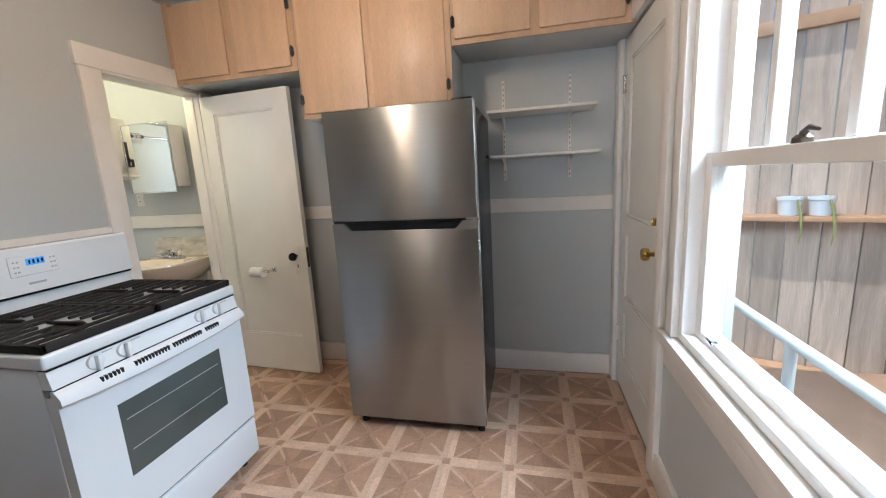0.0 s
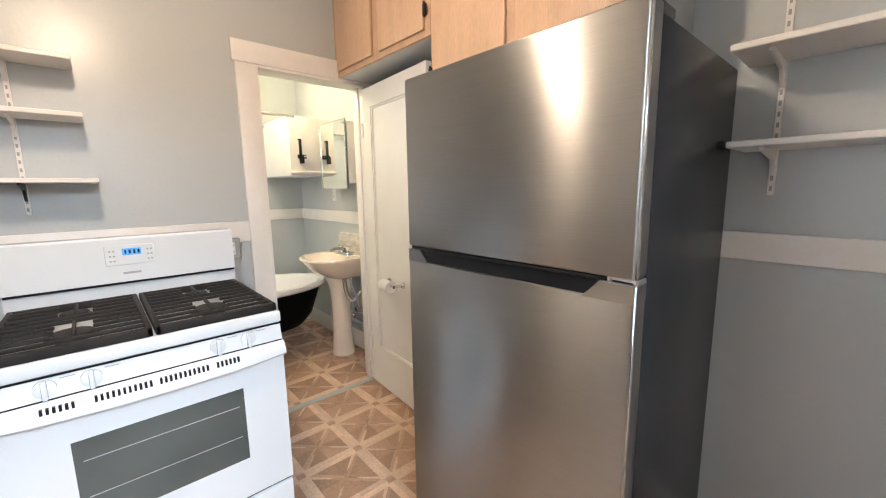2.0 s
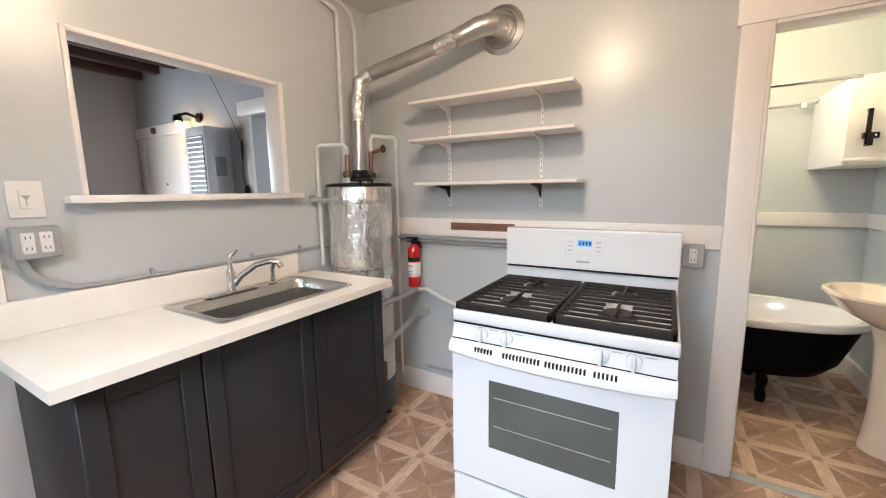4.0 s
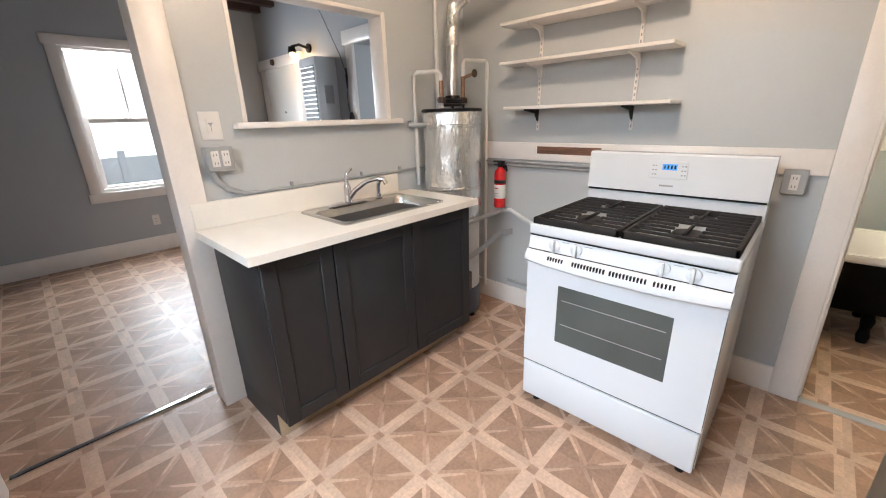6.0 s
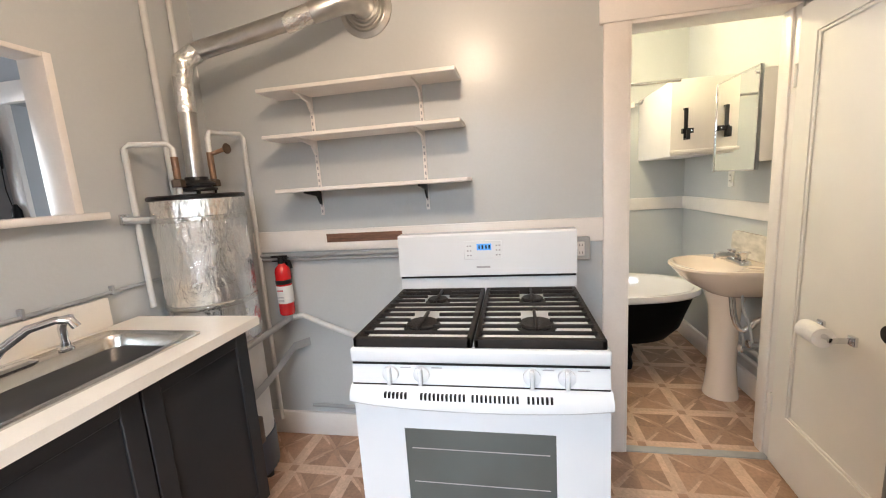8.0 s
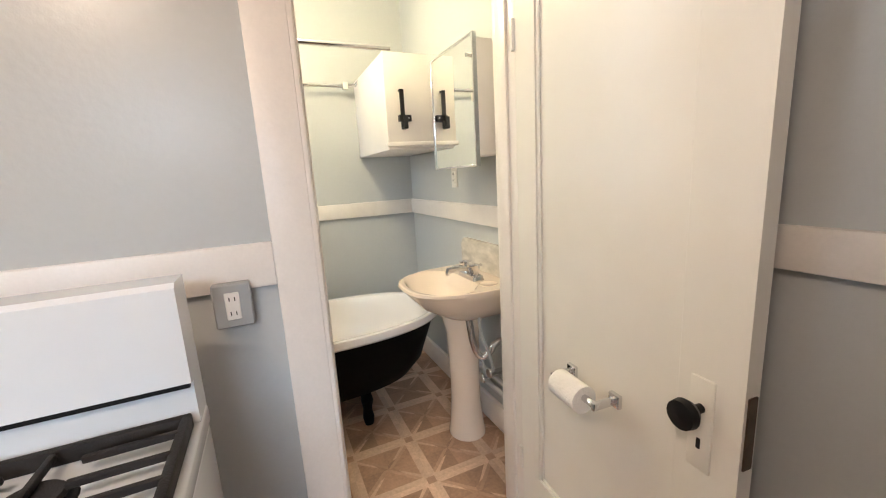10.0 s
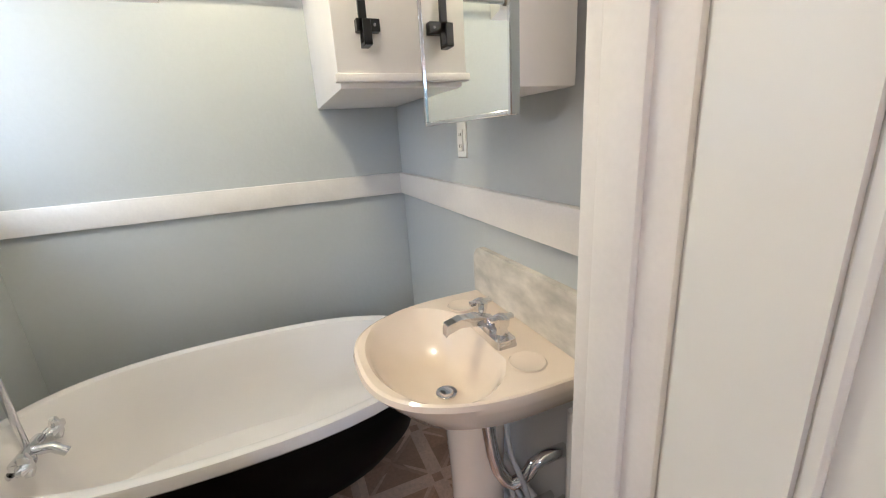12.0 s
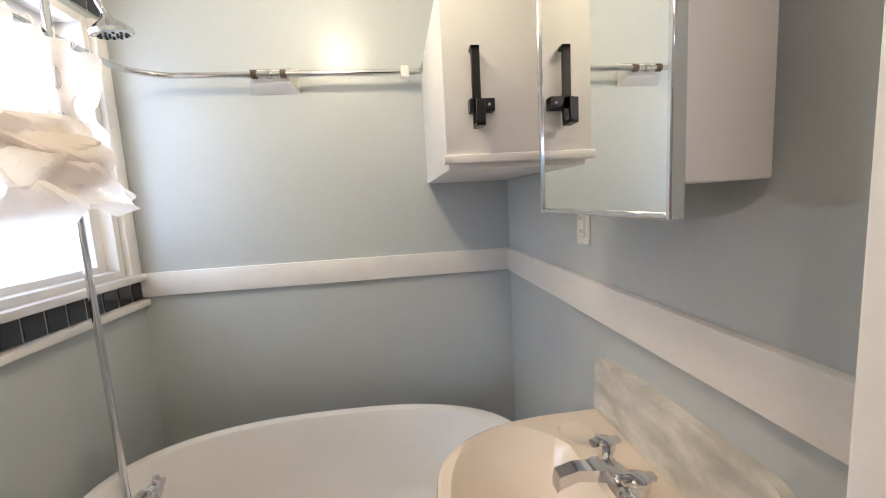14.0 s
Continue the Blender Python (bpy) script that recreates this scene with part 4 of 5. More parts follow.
def pipes():
    def run(name, pts, r, mat, label, sm=0, group="heater pipes"):
        return tagged(part(name, tube(pts, r, 12, smooth=sm), mat), label, "pipe", group)
    run("cold_water_pipe", [(-1.655, -0.225, 0.95), (-1.655, -0.225, 1.64), (-1.66, -0.20, 1.655), (-1.715, -0.07, 1.655), (-1.725, -0.055, 1.635), (-1.725, -0.055, 1.44)], 0.012, PIPEW, "white painted water pipe beside the heater")
    run("hot_water_pipe", [(-2.14, -0.016, 0.10), (-2.14, -0.016, 1.72), (-2.12, -0.018, 1.737), (-1.92, -0.03, 1.725), (-1.905, -0.03, 1.70), (-1.905, -0.03, 1.44)], 0.012, PIPEW, "white painted pipe in the corner")
    for x, y, z0, z1 in ((-1.725, -0.055, 1.45, 1.60), (-1.905, -0.03, 1.45, 1.63)):
        o = thing("pipe_union", (x, y, z0), "brown copper pipe union above the heater", "pipe fitting", "pipe fittings")
        part("sleeve", tube([(x, y, z0 + 0.03), (x, y, z1)], 0.0145, 14), COPPER, o)
        part("nut", lathe([(0.025, z0 + 0.02), (0.027, z0 + 0.025), (0.027, z0 + 0.05), (0.02, z0 + 0.055)], (x, y, 0), 6), BRONZE, o)
    v = thing("valve", (-1.905, -0.03, 1.62), "small brass valve on the hot pipe", "valve")
    part("stem", tube([(-1.905, -0.03, 1.62), (-1.935, 0.035, 1.645)], 0.010, 10), COPPER, v)
    part("wheel", lathe([(0.024, 0), (0.026, 0.004), (0.024, 0.008), (0.0, 0.008)], (-1.936, 0.036, 1.645), 14, axis="y"), BRONZE, v)
    run("conduit", [(-1.875, -0.232, 1.40), (-1.878, -0.232, 2.43), (-1.865, -0.232, 2.47), (-1.62, -0.232, 2.515), (-1.0, -0.232, 2.53)], 0.014, PIPEW, "painted conduit rising to the ceiling", group="conduits")
    run("conduit", [(-2.03, -0.232, 1.40), (-2.03, -0.232, 2.40), (-2.00, -0.232, 2.49), (-1.90, -0.232, 2.535), (-1.5, -0.232, 2.537)], 0.013, PIPEW, "painted conduit rising to the ceiling", group="conduits")
    run("gas_pipe", [(-2.13, 0.14, 0.73), (-2.13, 0.21, 0.745), (-2.11, 0.34, 0.70), (-2.05, 0.62, 0.63), (-2.02, 0.9, 0.60)], 0.015, PIPEW, "white painted gas pipe running to the stove")
    run("drain_pipe", [(-1.62, 0.06, 0.71), (-1.72, 0.13, 0.712), (-1.90, 0.15, 0.73), (-2.13, 0.14, 0.735)], 0.015, CONDUIT, "grey pipe in front of the heater")
    run("wall_conduit", [(-2.142, -0.02, 1.082), (-2.142, 0.9, 1.082)], 0.011, CONDUIT, "thin grey conduit under the chair rail")
    run("wall_conduit", [(-2.146, -0.02, 1.058), (-2.146, 0.9, 1.058)], 0.008, CONDUIT, "thin grey conduit under the chair rail")
    run("floor_pipe", [(-2.138, 0.20, 0.20), (-2.138, 0.95, 0.185)], 0.011, CONDUIT, "thin grey pipe along the baseboard")
    run("counter_conduit", [(-0.40, -0.235, 1.185), (-0.41, -0.235, 1.14), (-0.45, -0.235, 1.095), (-0.52, -0.235, 1.065), (-0.62, -0.235, 1.06), (-1.35, -0.235, 1.062), (-1.78, -0.235, 1.066)], [0.016, 0.016, 0.014, 0.010, 0.008, 0.008, 0.008], CONDUIT, "grey cable conduit along the backsplash")
    for x in (-0.76, -1.2, -1.5):
        tagged(part("conduit_clip", box((x - 0.006, -0.245, 1.052), (x + 0.006, -0.224, 1.09), 0.002, 1), CONDUIT), "small grey conduit clip", "clip", "conduit clips")
    s = thing("earthquake_strap", (-1.72, -0.23, 1.33), "galvanised strap holding the water heater", "strap")
    part("band", tube([(-1.60, -0.235, 1.345), (-1.65, -0.19, 1.340), (-1.69, -0.175, 1.335)], 0.016, 8), CONDUIT, s)
    part("plate", box((-1.635, -0.249, 1.325), (-1.595, -0.235, 1.37), 0.003), CHROME, s)
    t = thing("support_strap", (-1.75, 0.22, 0.5), "grey metal strap round the lower tank", "strap")
    part("band", loft([[(x, y, z - 0.022), (x + 0.004, y + 0.004, z - 0.022), (x + 0.004, y + 0.004, z + 0.022), (x, y, z + 0.022)] for x, y, z in ((-1.625, 0.05, 0.42), (-1.71, 0.132, 0.46), (-1.87, 0.155, 0.51), (-2.10, 0.15, 0.575), (-2.168, 0.21, 0.58))]), CONDUIT, t)
    tagged(part("exposed_lath", box((-2.1505, 0.392, 1.144), (-2.1475, 0.812, 1.190), 0.001, 1), BEAM_RAW), "bare brown wood strip in the chair rail", "wood strip")


BEAM_RAW = material("bare_brown_wood", (0.16, 0.075, 0.045), 0.55, var=0.4, scale=10, grain=0.25, grain_scale=40, stretch=(1, 0.6, 6))
pipes()


def extinguisher():
    x, y = -2.105, 0.135
    c = thing("fire_extinguisher", (x, y, 0.76), "red fire extinguisher hanging on the wall", "fire extinguisher")
    part("cylinder", lathe([(0.0, 0.762), (0.036, 0.762), (0.041, 0.772), (0.041, 1.00), (0.036, 1.022), (0.020, 1.038), (0.016, 1.05)], (x, y, 0), 26), RED, c, "glossy red cylinder")
    part("label", lathe([(0.0415, 0.83), (0.0420, 0.831), (0.0420, 0.925), (0.0415, 0.926)], (x, y, 0), 26), LABELW, c, "white printed label")
    part("band", lathe([(0.0418, 0.935), (0.0424, 0.936), (0.0424, 0.958), (0.0418, 0.959)], (x, y, 0), 26), BLACK, c, "black strap")
    for i, z in enumerate((0.845, 0.862, 0.90)):
        part("print_bar", box((x + 0.0415, y - 0.018, z), (x + 0.0428, y + 0.016, z + 0.006)), RED if i == 2 else INK, c)
    part("valve_head", lathe([(0.017, 1.045), (0.019, 1.05), (0.017, 1.08), (0, 1.082)], (x, y, 0), 14), BLACK, c)
    part("lever", box((x - 0.01, y - 0.055, 1.078), (x + 0.01, y + 0.035, 1.09), 0.004), BLACK, c)
    part("grip", box((x - 0.009, y - 0.05, 1.056), (x + 0.009, y - 0.012, 1.064), 0.003), BLACK, c)
    part("hose", tube([(x, y + 0.015, 1.065), (x + 0.005, y + 0.05, 1.06), (x + 0.005, y + 0.058, 1.02)], 0.008, 8), BLACK, c)
    part("wall_bracket", box((-2.168, y - 0.012, 0.95), (x - 0.03, y + 0.012, 1.08), 0.003), BLACK, c)


extinguisher()


# ---- outlets and switches ----
def receptacle(name, axis, plane, sgn, u, z, w, h, thick, label, mat=None, boxmat=None, units=1):
    """A cover plate with sockets on a wall."""
    def bx(a, e, p, q, r, s, bev=0.002):
        lo, hi = sorted((plane + sgn * a, plane + sgn * e))
        return box((lo, p, r), (hi, q, s), bev, 1) if axis == "x" else box((p, lo, r), (q, hi, s), bev, 1)
    c = thing(name, (plane, u, z) if axis == "x" else (u, plane, z), label, "outlet")
    part("box", bx(0.0, thick, u - w / 2, u + w / 2, z - h / 2, z + h / 2, 0.004), boxmat or LABELW, c)
    for k in range(units):
        uc = u + (k - (units - 1) / 2) * 0.044
        soc = part("socket", bx(thick - 0.001, thick + 0.004, uc - 0.016, uc + 0.016, z - 0.034, z + 0.034), LABELW, c, "white socket")
        for dz in (-0.018, 0.018):
            for du in (-0.006, 0.006):
                part("slot", bx(thick + 0.0035, thick + 0.0046, uc + du - 0.0012, uc + du + 0.0012, z + dz - 0.005, z + dz + 0.005, 0), RUBBER, soc)
    return c


receptacle("outlet_box", "x", -2.17, 1, 1.685, 1.07, 0.085, 0.11, 0.045, "grey surface outlet box beside the stove", boxmat=CONDUIT)
receptacle("outlet_box", "y", -0.25, 1, -0.435, 1.235, 0.115, 0.105, 0.05, "grey double outlet box above the counter", boxmat=CONDUIT, units=2)
receptacle("bath_outlet", "y", 2.79, -1, -3.115, 1.335, 0.07, 0.115, 0.006, "white outlet under the mirror cabinet")
receptacle("living_outlet", "y", -3.68, 1, -0.73, 0.36, 0.07, 0.115, 0.006, "white wall outlet in the living room")
sw = thing("light_switch", (-0.433, -0.25, 1.375), "white light switch plate with a printed mark", "switch")
part("plate", box((-0.478, -0.251, 1.315), (-0.390, -0.243, 1.435), 0.003), LABELW, sw)
part("rocker", box((-0.450, -0.244, 1.345), (-0.418, -0.239, 1.405), 0.002), LABELW, sw)
part("mark", prism([(-0.446, 1.388), (-0.422, 1.388), (-0.434, 1.372)], "y", -0.2392, -0.2384), INK, sw)
part("mark_line", box((-0.4355, -0.2392, 1.352), (-0.4325, -0.2384, 1.374)), INK, sw)


# ---- lamps ----
def dome_lamp(x, y, label):
    c = thing("ceiling_lamp", (x, y, CZ), label, "lamp")
    part("base", lathe([(0.13, CZ), (0.13, CZ - 0.02), (0.12, CZ - 0.03), (0, CZ - 0.03)], (x, y, 0), 32), ENAMEL, c)
    part("socket", lathe([(0.022, CZ - 0.03), (0.022, CZ - 0.09), (0, CZ - 0.09)], (x, y, 0), 16), ENAMEL, c)


dome_lamp(-0.83, 1.13, "plain white ceiling lamp base with a warm bulb")
dome_lamp(-2.95, 2.0, "white bathroom ceiling lamp base with a warm bulb")


# ---- living room ----
def living():
    d = structure("door_3", box((-2.218, -3.52, 0.01), (-2.195, -2.70, 2.0), 0.004), DOORP, "white entry door in the living room, closed", "door")
    part("knob", lathe([(0.02, 0), (0.02, 0.02), (0.03, 0.05), (0, 0.06)], (-2.195, -2.77, 0.98), 16, axis="x"), BRASS, d)
    part("peephole", lathe([(0.012, 0), (0.012, 0.006), (0, 0.007)], (-2.195, -3.1, 1.5), 12, axis="x"), BRONZE, d)
    trim("casing_entry_left", (-2.222, -3.63, 0), (-2.19, -3.52, 2.0), "white entry door casing")
    trim("casing_entry_right", (-2.222, -2.70, 0), (-2.19, -2.59, 2.0), "white entry door casing")
    trim("casing_entry_top", (-2.222, -3.64, 2.0), (-2.17, -2.57, 2.11), "white entry head casing")
    bx = thing("door_chime", (-2.19, -3.1, 2.06), "small dark chime on the door head", "door chime")
    part("cover", lathe([(0.035, 0), (0.03, 0.025), (0, 0.028)], (-2.168, -3.2, 2.06), 16, axis="x"), BRONZE, bx)
    s = thing("wall_sconce", (-2.22, -2.5, 2.10), "black wall lamp with a glowing amber bulb", "lamp")
    part("back_plate", lathe([(0.045, 0), (0.045, 0.02), (0, 0.022)], (-2.22, -2.42, 2.12), 18, axis="x"), SCREWM, s)
    part("arm", tube([(-2.2, -2.42, 2.12), (-2.12, -2.45, 2.15), (-2.06, -2.5, 2.13)], 0.014, 10), SCREWM, s)
    part("cup", lathe([(0.045, 2.075), (0.035, 2.13), (0, 2.135)], (-2.06, -2.5, 0), 18), SCREWM, s)
    part("bulb", lathe([(0.0, 2.03), (0.024, 2.045), (0.026, 2.06), (0.014, 2.085)], (-2.06, -2.5, 0), 16), GLOW, s, "glowing bulb")
    h = thing("wall_heater", (-2.1, -2.1, 0.1), "white upright wall heater with a louvred front", "heater")
    part("cabinet", box((-2.218, -2.26, 0.12), (-1.985, -1.95, 1.98), 0.008), ENAMEL, h)
    part("backing", box((-1.986, -2.23, 0.6), (-1.982, -1.98, 1.90)), BLACK, h, "dark grille opening")
    for i in range(31):
        z = 0.62 + i * 0.042
        part("louvre", box((-1.985, -2.23, z), (-1.975, -1.98, z + 0.010), m=None), ENAMEL, h)
    part("side_vent", box((-2.16, -1.951, 1.55), (-2.06, -1.946, 1.72), 0.002, 1), INK, h, "grey side vent")
    trim("casing_hall_left", (-2.222, -1.73, 0), (-2.19, -1.62, 2.06), "white doorway casing")
    trim("casing_hall_right", (-2.222, -0.72, 0), (-2.19, -0.61, 2.06), "white doorway casing")
    trim("casing_hall_top", (-2.222, -1.76, 2.06), (-2.18, -0.58, 2.18), "white doorway head casing")
    w = thing("hanging_cable", (-2.18, -1.7, 1.3), "thin black cable hanging on the wall", "cable")
    part("wire", tube([(-2.205, -2.25, 2.60), (-2.18, -2.0, 2.28), (-2.175, -1.80, 1.98), (-2.17, -1.72, 1.82), (-2.175, -1.74, 1.55), (-2.175, -1.70, 1.35)], 0.003, 6), BLACK, w)
    part("coil", tube([(-2.175, -1.72, 1.86), (-2.16, -1.70, 1.78), (-2.17, -1.72, 1.68)], [0.006, 0.012, 0.006], 8), BLACK, w)
    part("plug", lathe([(0.012, 1.30), (0.03, 1.33), (0.026, 1.42), (0.008, 1.46)], (-2.172, -1.69, 0), 10), BLACK, w)


living()


# ---- bathroom ----
def oval(cx, cy, a, b, z, n=48, p=2.4, front=None):
    pts = []
    for k in range(n):
        t = 2 * math.pi * k / n
        c, s = math.cos(t), math.sin(t)
        pts.append((cx + a * math.copysign(abs(c) ** (2 / p), c), cy + b * math.copysign(abs(s) ** (2 / p), s), z))
    return pts


def bathtub():
    cx, cy, a, b = -3.295, 1.975, 0.385, 0.715
    c = thing("bathtub", (cx, cy, 0), "clawfoot bathtub, white inside and black outside", "bathtub")
    z = 0.585
    rim = [oval(cx, cy, a - 0.035, b - 0.035, z - 0.05), oval(cx, cy, a - 0.012, b - 0.012, z - 0.05), oval(cx, cy, a - 0.001, b - 0.001, z - 0.038), oval(cx, cy, a, b, z - 0.02), oval(cx, cy, a - 0.006, b - 0.006, z - 0.003),
           oval(cx, cy, a - 0.022, b - 0.022, z), oval(cx, cy, a - 0.042, b - 0.045, z - 0.006), oval(cx, cy, a - 0.052, b - 0.06, z - 0.03), oval(cx, cy, a - 0.07, b - 0.09, z - 0.15),
           oval(cx, cy - 0.01, a - 0.10, b - 0.14, z - 0.29), oval(cx, cy - 0.02, a - 0.16, b - 0.22, z - 0.355), oval(cx, cy - 0.03, a - 0.26, b - 0.42, z - 0.37)]
    part("inner_shell", loft(rim, cap=(False, True)), TUBW, c, "white enamel rim and inside")
    out = [oval(cx, cy, a - 0.036, b - 0.036, z - 0.048), oval(cx, cy, a - 0.055, b - 0.075, z - 0.15), oval(cx, cy - 0.01, a - 0.085, b - 0.12, z - 0.30), oval(cx, cy - 0.02, a - 0.13, b - 0.19, z - 0.385), oval(cx, cy - 0.03, a - 0.22, b - 0.36, z - 0.42)]
    part("outer_shell", loft(out, cap=(False, True)), TUBK, c, "black painted outside")
    for sx in (-1, 1):
        for fy in (1.62, 2.16):
            x = cx + sx * 0.17
            part("claw_foot", tube([(x + sx * 0.02, fy, 0.182), (x + sx * 0.05, fy, 0.15), (x + sx * 0.035, fy, 0.09), (x + sx * 0.045, fy, 0.045), (x + sx * 0.05, fy, 0.005)], [0.028, 0.034, 0.024, 0.032, 0.024], 12), TUBK, c, "black claw foot")
    part("drain", lathe([(0.03, 0), (0.03, 0.003), (0, 0.004)], (cx, 1.58, z - 0.3695), 16), CHROME, c, "chrome drain")
    f = thing("tub_faucet", (-3.355, 1.345, 0.5), "chrome two-handle tub faucet with a shower riser", "faucet")
    part("body", tube([(-3.42, 1.36, 0.535), (-3.29, 1.36, 0.535)], 0.019, 14), CHROME, f)
    part("spout", tube([(-3.355, 1.36, 0.535), (-3.355, 1.42, 0.53), (-3.355, 1.45, 0.50)], [0.017, 0.016, 0.015], 12), CHROME, f)
    for x, sx in ((-3.43, -1), (-3.28, 1)):
        part("handle_stem", tube([(x, 1.36, 0.535), (x + sx * 0.02, 1.385, 0.545)], 0.012, 10), CHROME, f)
        part("handle", loft([
                             [(x + sx * 0.012 + (0.031 + 0.011 * math.cos(4 * t)) * math.cos(t) * k, 1.385 + h, 0.545 + (0.031 + 0.011 * math.cos(4 * t)) * math.sin(t) * k) for t in (2 * math.pi * i / 32 for i in range(32))]
                             for h, k in ((0.0, 0.7), (0.006, 1.0), (0.02, 1.0), (0.028, 0.6))]), CHROME, f, "chrome lobed handle")
    part("supply", tube([(-3.43, 1.35, 0.52), (-3.43, 1.27, 0.46), (-3.40, 1.245, 0.2), (-3.40, 1.245, 0.042)], 0.011, 10), CHROME, f)
    part("supply", tube([(-3.28, 1.35, 0.52), (-3.28, 1.27, 0.46), (-3.26, 1.245, 0.2), (-3.26, 1.245, 0.042)], 0.011, 10), CHROME, f)
    part("riser", tube([(-3.37, 1.352, 0.54), (-3.365, 1.352, 1.40), (-3.372, 1.352, 2.10), (-3.378, 1.38, 2.17), (-3.42, 1.43, 2.16), (-3.46, 1.45, 2.08)], 0.0105, 12), CHROME, f, "chrome shower riser")
    hd = part("shower_head", moved(lathe([(0.012, 0.05), (0.018, 0.035), (0.045, 0.018), (0.058, 0.006), (0.058, -0.006), (0.052, -0.009), (0.0, -0.010)], (0, 0, 0), 28), pose(-3.47, 1.455, 2.03, 8, 12, 0)), CHROME, f, "chrome shower head")
    for ring, n in ((0.02, 6), (0.038, 12)):
        for i in range(n):
            t = 2 * math.pi * i / n
            part("nozzle", moved(lathe([(0.004, -0.009), (0.004, -0.013), (0, -0.013)], (ring * math.cos(t), ring * math.sin(t), 0), 6), pose(-3.47, 1.455, 2.03, 8, 12, 0)), BLACK, hd)
    f.location.z -= 0.042


bathtub()


def shower_rail():
    c = thing("shower_curtain_rail", (-3.4, 1.9, 1.95), "chrome oval shower curtain rail fixed to the walls", "curtain rail")
    x0, x1, y0, y1, z = -3.765, -2.98, 1.33, 2.395, 1.952
    pts = rrect(x0, x1, y0, y1 + 0.4, 0.16, z, 8)
    pts = [p for p in pts if p[1] < 1.6]
    line = [(x0, y1, z), *[p for p in sorted(pts, key=lambda q: math.atan2(q[0] - (x0 + x1) / 2, -(q[1] - 1.6)))], (x1, y1 + 0.02, z)]
    part("rod", tube(line, 0.0115, 12), CHROME, c, "chrome rod")
    part("coupling", box((x0 - 0.018, 2.335, z - 0.022), (x0 + 0.018, 2.37, z + 0.022), 0.006), PORCW, c)
    part("end_bend", tube([(x0, 2.37, z), (x0, 2.42, z + 0.006), (x0 + 0.06, 2.44, z + 0.03)], 0.0115, 10), CHROME, c)
    part("wall_block", loft([[(-3.838, 1.735 - e, 1.905 - e), (-3.838, 1.905 + e, 1.905 - e), (-3.838, 1.905 + e, 1.985 + e), (-3.838, 1.735 - e, 1.985 + e)] if k == 0 else
                             [(-3.785, 1.745, 1.925), (-3.785, 1.895, 1.925), (-3.785, 1.895, 1.975), (-3.785, 1.745, 1.975)] for k, e in ((0, 0.012), (1, 0))]), PORCW, c, "white ceramic wall block")
    for y in (1.765, 1.82, 1.875):
        part("clamp", lathe([(0.017, -0.010), (0.017, 0.010)], (x0, y, z), 14, axis="y"), BRONZE if y != 1.82 else CHROME, c)
    cu = thing("shower_curtain", (-3.3, 1.36, 1.5), "translucent vinyl shower curtain gathered up in a knot", "shower curtain")
    rows = []
    for i in range(22):
        v = i / 21
        row = []
        for k in range(60):
            u = k / 59
            x = -3.50 + u * 0.56
            pinch = 1 - 0.18 * math.exp(-((v - 0.52) / 0.12) ** 2)
            x = -3.25 + (x + 3.25) * pinch
            y = 1.36 + 0.035 * math.sin(u * 38 + 1.5 * v) * (1 - 0.4 * v) + 0.02 * noise.noise((u * 6, v * 6, 3))
            row.append((x + 0.02 * noise.noise((u * 5, v * 5, 9)), y, 1.93 - v * 0.34))
        rows.append(row)
    part("hanging_part", loft(rows, close=False, cap=(False, False)), CURTAIN, cu)
    for j, (ox, oz, ang, w) in enumerate(((-3.38, 1.535, 24, 0.34), (-3.24, 1.58, -12, 0.34), (-3.16, 1.50, 34, 0.30), (-3.27, 1.62, 12, 0.34))):
        rows = []
        for i in range(14):
            v = i / 13 - 0.5
            row = []
            for k in range(26):
                u = k / 25 - 0.5
                yy = 0.05 * math.cos(v * math.pi) + 0.02 * math.sin(v * 10 + u * 5 + j) + 0.02 * noise.noise((u * 4 + j, v * 5, j))
                px, pz = u * w, v * 0.17 * (1 + 0.5 * math.sin(u * 3 + j))
                ca, sa = math.cos(radians(ang)), math.sin(radians(ang))
                row.append((ox + px * ca - pz * sa, 1.365 + yy, oz + px * sa + pz * ca))
            rows.append(row)
        part("knotted_fold", loft(rows, close=False, cap=(False, False)), CURTAIN, cu)
    for i in range(9):
        x = -3.50 + i * 0.065
        r = []
        for k in range(17):
            t = 2 * math.pi * k / 16
            r.append((x, 1.345 + 0.020 * math.sin(t), 1.945 + 0.024 * math.cos(t)))
        part("ring", tube(r, 0.0025, 6), PORCW, cu, "curtain ring")


shower_rail()


